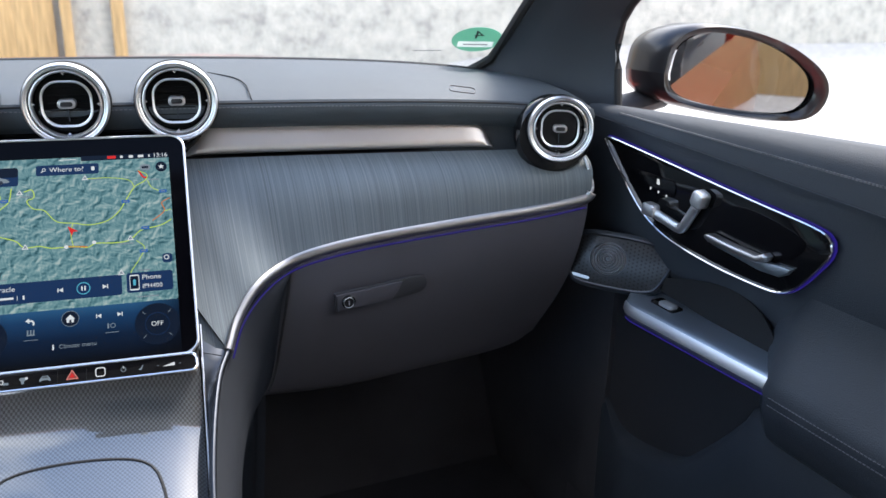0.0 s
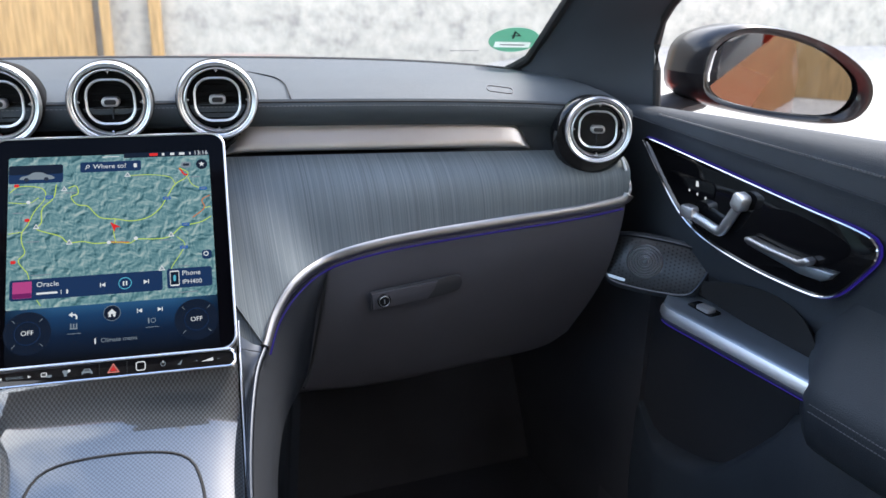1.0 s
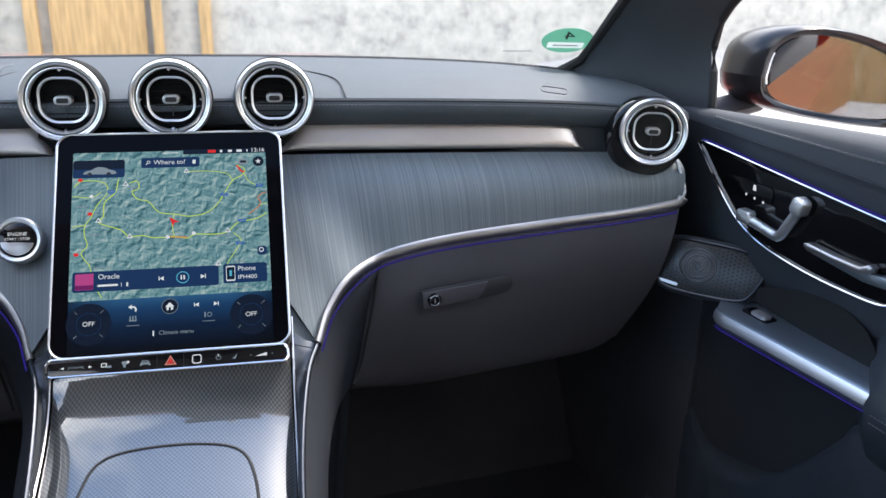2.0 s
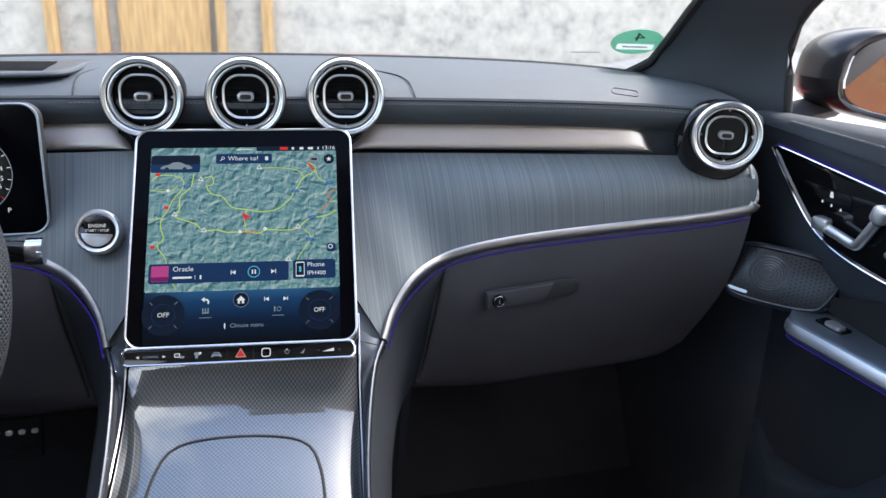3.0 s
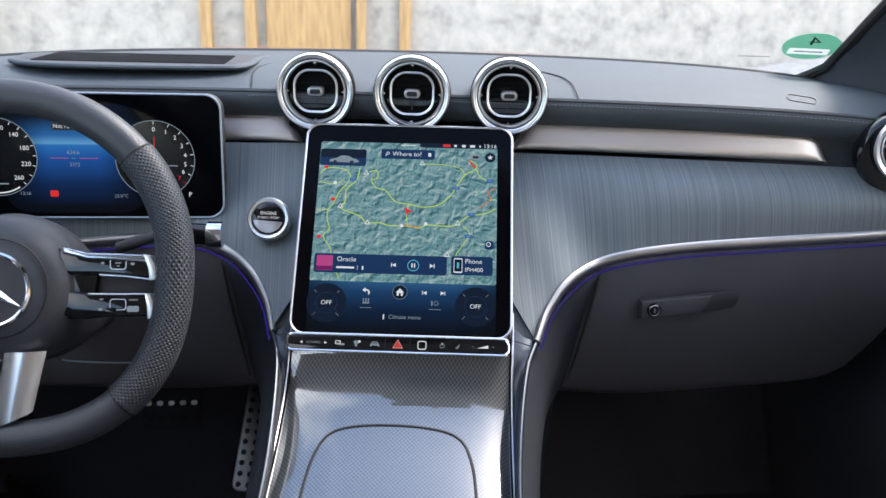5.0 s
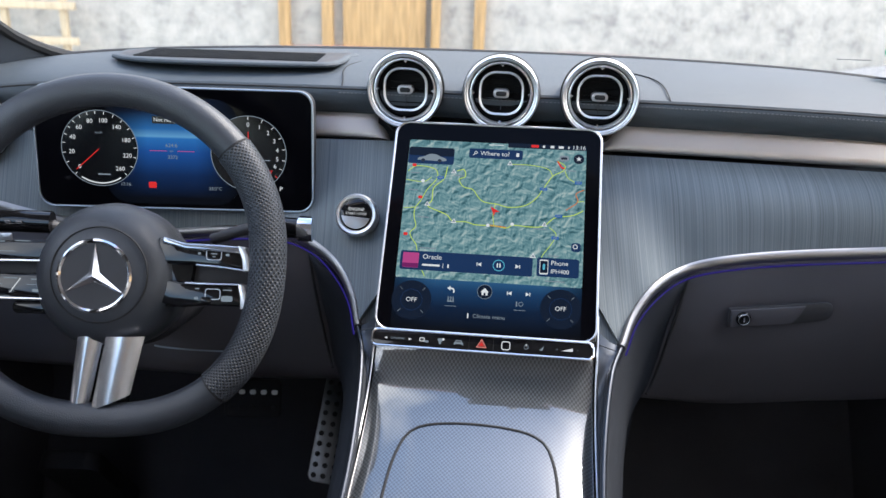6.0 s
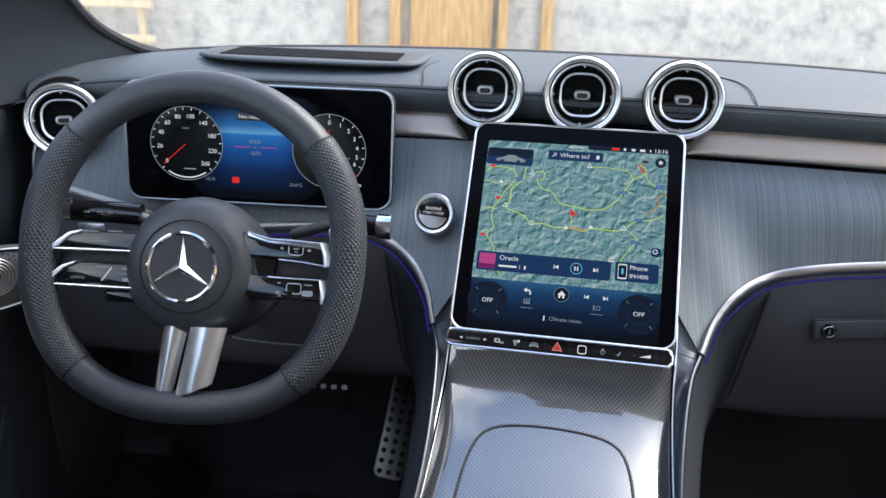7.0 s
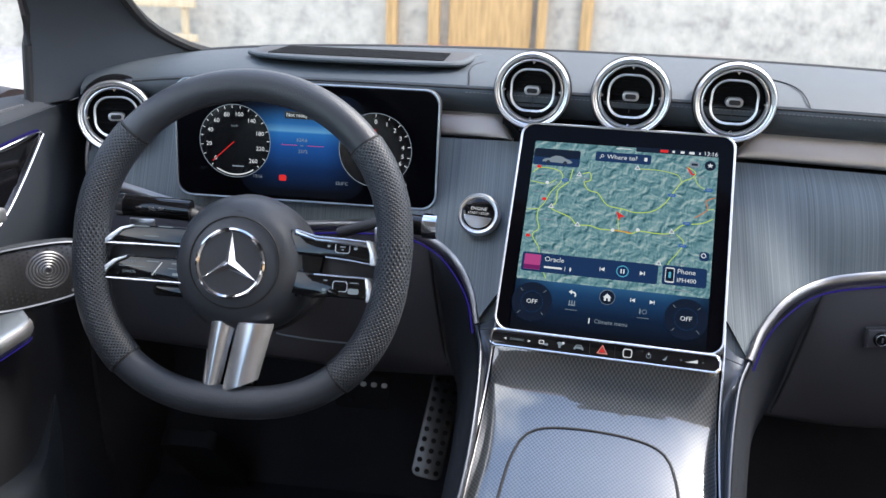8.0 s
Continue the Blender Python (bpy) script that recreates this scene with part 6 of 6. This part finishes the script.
    part("door_handle", slab([(k * y, z) for y, z in ((0.486, 0.9610), (0.479, 0.9570), (0.440, 0.9555), (0.402, 0.9555), (0.391, 0.9600), (0.388, 0.9665), (0.394, 0.9690), (0.404, 0.9635), (0.442, 0.9640), (0.478, 0.9665), (0.485, 0.9650))][::k], 0.012, 0.003, 3), SATIN, d, "satin metal release handle", m=M @ at(0, 0, 0.006))
    # loudspeaker
    S = facing((s * 0.673, 0.636, 0.8785), (s * -0.75, -0.60, 0.28)) @ Matrix.Diagonal((1.10, 1.02, 1, 1))
    so = smooth_outline([(-s * u, v) for u, v in ((-0.060, 0.031), (-0.030, 0.036), (0.030, 0.034), (0.058, 0.026), (0.066, 0.010), (0.054, -0.022), (0.040, -0.033), (0.0, -0.036), (-0.048, -0.033), (-0.062, -0.020), (-0.066, 0.008))], 72)
    if s > 0:
        so = [(-u, v) for u, v in so][::-1]
    pod = offset(so, 0.005)
    part("speaker_pod", slab(pod, 0.030, 0.004, 3), LEATHER_SILL, d, "dark moulded pod round the loudspeaker", m=S @ at(0, 0, -0.034))
    part("loudspeaker", slab(so, 0.005, 0.001), SPEAKER_DARK, d, "perforated dark metal loudspeaker cover", m=S @ at(0, 0, -0.006))
    part("speaker_rim", ring_slab(offset(so, 0.001), offset(so, -0.0025), 0.007, 0.001), CHEEK, d, "dark metal rim", m=S @ at(0, 0, -0.006))
    cu = -0.014 if s > 0 else 0.014
    for r in (0.003, 0.0065, 0.010, 0.0135, 0.017, 0.0205):
        part("speaker_ring", lathe([(r, 0), (r + 0.0010, 0.0014), (r + 0.0028, 0.0)], 40), SPEAKER, d, m=S @ at(cu, 0.003, -0.0008))
    bm = bmesh.new()
    for i in range(24):
        for j in range(13):
            u, v = -0.060 + 0.0052 * i, -0.031 + 0.0052 * j + (0.0026 if i % 2 else 0)
            if math.hypot(u - cu, v - 0.003) < 0.026 or abs(v) > 0.031 - 0.25 * max(0, abs(u) - 0.04):
                continue
            bmesh.ops.create_circle(bm, cap_ends=True, segments=6, radius=0.0013, matrix=Matrix.Translation((u, v, -0.0006)))
    tagged(part("speaker_hole", bm, RUBBER, d, m=S), kind="stuff")
    part("speaker_badge", slab(rounded(0.024, 0.004, 0.002, 3), 0.0008), SATIN, d, m=S @ at(-0.046 if s > 0 else 0.046, -0.026, -0.0008, s * -6))
    # grip with window switch
    rows = []
    ys = np.linspace(0, 1, 30)
    for far, dz in ((0.0, 0.0), (0.16, -0.0008), (0.5, -0.002), (0.84, -0.0045), (0.93, -0.007), (1.0, -0.012), (1.02, -0.020), (0.98, -0.026), (0.80, -0.031), (0.3, -0.032)):
        row = []
        for t in ys:
            nose = math.sqrt(max(0.0, 1 - (1 - min(1.0, t / 0.13)) ** 2))
            xf, xn = 0.716, 0.653 + 0.016 * t
            mid = 0.45 * xf + 0.55 * xn
            x = xf + (xn - xf) * far
            row.append((s * (mid + (x - mid) * (0.30 + 0.70 * nose)), 0.606 - 0.262 * t + 0.026 * (xn - x) / 0.05 * (t - 0.45), 0.845 + dz * (0.5 + 0.5 * nose)))
        rows.append(row)
    part("grip", sheet(rows, 0.003), SATIN_DARK, d, "satin graphite metal pull grip", angle=40)
    # pale metal strip stands in for the highlight along the grip's lower edge
    part("grip_highlight", sheet([[(q[0] - s * 0.0012, q[1], q[2] + 0.0006) for q in r[1:]] for r in rows[4:7]], 0.0012), RING, d, "bright strip standing in for the highlight on the lower edge")
    part("grip_light", tube([(q[0] - s * 0.0015, q[1], q[2] - 0.001) for q in rows[7][2:]], 0.0008, n=6), BLUE_LINE, d, "blue ambient light line")
    part("grip_rim", tube([(q[0], q[1], q[2] + 0.001) for q in rows[0][2:]], 0.0013, n=8), CHROME, d, "bright rim of the grip plate")
    # black sheets whose colour stands in for shade behind the grip; no hollow is cut
    part("grip_well", sheet([[(s * x, y, z) for y in np.linspace(0.60, 0.36, 12)] for x, z in ((0.742, 0.90), (0.7385, 0.862), (0.7375, 0.84))], 0.003), RUBBER, d, "black sheet standing in for the shaded hollow behind the grip")
    hollow = [(0.60, 0.864), (0.53, 0.886), (0.467, 0.897), (0.42, 0.889), (0.393, 0.868), (0.380, 0.838), (0.45, 0.842), (0.60, 0.852)]
    ho = smooth_outline([(k * y, z) for y, z in hollow], 50)
    part("grip_shade", slab(ho if k > 0 else ho[::-1], 0.002), RUBBER, d, "black sheet standing in for the shaded hollow behind the grip", m=M @ at(0, 0, -0.0185))
    sw = part("switch_bezel", moved(slab(rounded(0.046, 0.020, 0.004, 4), 0.004, 0.001), axes((s * 0.694, 0.553, 0.8415), (0, 1, 0), (s * 0.99, 0, 0.08), (s * -0.08, 0, 0.99))), GLOSS, d, "window switch bezel")
    part("window_switch", moved(slab(rounded(0.026, 0.015, 0.005, 4), 0.005, 0.002), axes((s * 0.692, 0.548, 0.8445), (0, 1, 0), (s * 0.99, 0, 0.08), (s * -0.08, 0, 0.99))), GREY_BUTTON, sw)
    # padded armrest behind the grip
    rows = []
    for x, z in ((0.7065, 0.932), (0.7052, 0.918), (0.7025, 0.904), (0.698, 0.890), (0.690, 0.873), (0.680, 0.857), (0.668, 0.842), (0.660, 0.826), (0.664, 0.800), (0.675, 0.772), (0.70, 0.750), (0.735, 0.745)):
        row = []
        for y in np.linspace(0.40, -0.6, 36):
            g = min(1.0, max(0.0, (0.41 - y) / 0.07))
            g = g * g * (3 - 2 * g)
            row.append((s * (0.735 - (0.735 - x) * (0.15 + 0.85 * g)), y, z + 0.02 * max(0, 0.1 - y)))
        rows.append(row)
    part("armrest", sheet(rows, 0.004), LEATHER, d, "padded leather armrest", angle=60)
    bm = bmesh.new()
    for i in range(110):
        y = 0.335 - 0.5 * i / 109
        for zz in (0.826, 0.817):
            bmesh.ops.create_cube(bm, size=1, matrix=Matrix.LocRotScale((s * 0.6556, y, zz + 0.02 * max(0, 0.1 - y)), None, (0.001, 0.003, 0.001)))
    tagged(part("stitching", bm, STITCH, d), kind="stuff")
    # map pocket: raised lip and bottle well
    lip = [(0.735, 0.66), (0.715, 0.635), (0.69, 0.61), (0.65, 0.588), (0.56, 0.603), (0.50, 0.632), (0.44, 0.695), (0.40, 0.745), (0.36, 0.79)]
    rows = []
    for off, x in ((0.0, 0.735), (0.0, 0.700), (-0.012, 0.692), (-0.10, 0.69), (-0.28, 0.70)):
        rows.append([(s * (0.737 - (0.737 - x) * min(1, max(0.02, (0.735 - y) / 0.13))), y, max(0.31, z + off)) for y, z in spl(lip + [(0.2, 0.80), (-0.5, 0.80)], 60)])
    part("door_pocket", sheet(rows, 0.004), LEATHER, d, "dark moulded door pocket", angle=60)


door_kit(1, door_r)
door_kit(-1, door_l)

# ---- door mirrors ----
def door_mirror(s, label):
    m = thing("door_mirror", label, "door mirror", group="door mirrors")
    rim = [(0.852, 1.116), (0.862, 1.162), (0.90, 1.186), (0.96, 1.184), (1.025, 1.162), (1.075, 1.126), (1.090, 1.092), (1.078, 1.060), (1.045, 1.047), (0.97, 1.052), (0.89, 1.068), (0.858, 1.088)]
    o = smooth_outline(rim, 64)
    c = np.array((0.975, 1.115))
    rows = []
    for sc, y in ((0.86, 0.756), (0.90, 0.746), (1.0, 0.742), (1.045, 0.752), (1.05, 0.775), (1.04, 0.805), (0.96, 0.835), (0.78, 0.855), (0.40, 0.868)):
        rows.append([(s * (c[0] + (q[0] - c[0]) * sc - (y - 0.742) * 0.10), y + 0.46 * (0.975 - q[0]), c[1] + (q[1] - c[1]) * sc) for q in o + o[:1]])
    part("shell", sheet(rows), BODY_BLACK, m, "gloss black mirror shell", angle=60)
    bm = bmesh.new()
    bm.faces.new([bm.verts.new((s * (c[0] + (q[0] - c[0]) * 0.87), 0.757 + 0.435 * (0.975 - (c[0] + (q[0] - c[0]) * 0.87)), c[1] + (q[1] - c[1]) * 0.87)) for q in o])
    part("mirror_face", bm, TINTED_MIRROR, m, "silvered mirror glass")
    part("foot", tube(spl([(s * 0.77, 0.86, 1.05), (s * 0.83, 0.87, 1.055), (s * 0.90, 0.87, 1.068)], 12), 0.034, 0.018, n=14), DARK, m, "black mirror arm")
    return m


door_mirror(1, "gloss black door mirror showing red paint and timber")
door_mirror(-1, "gloss black door mirror beyond the driver's window").matrix_basis = pose(-0.06, 0, -0.01)
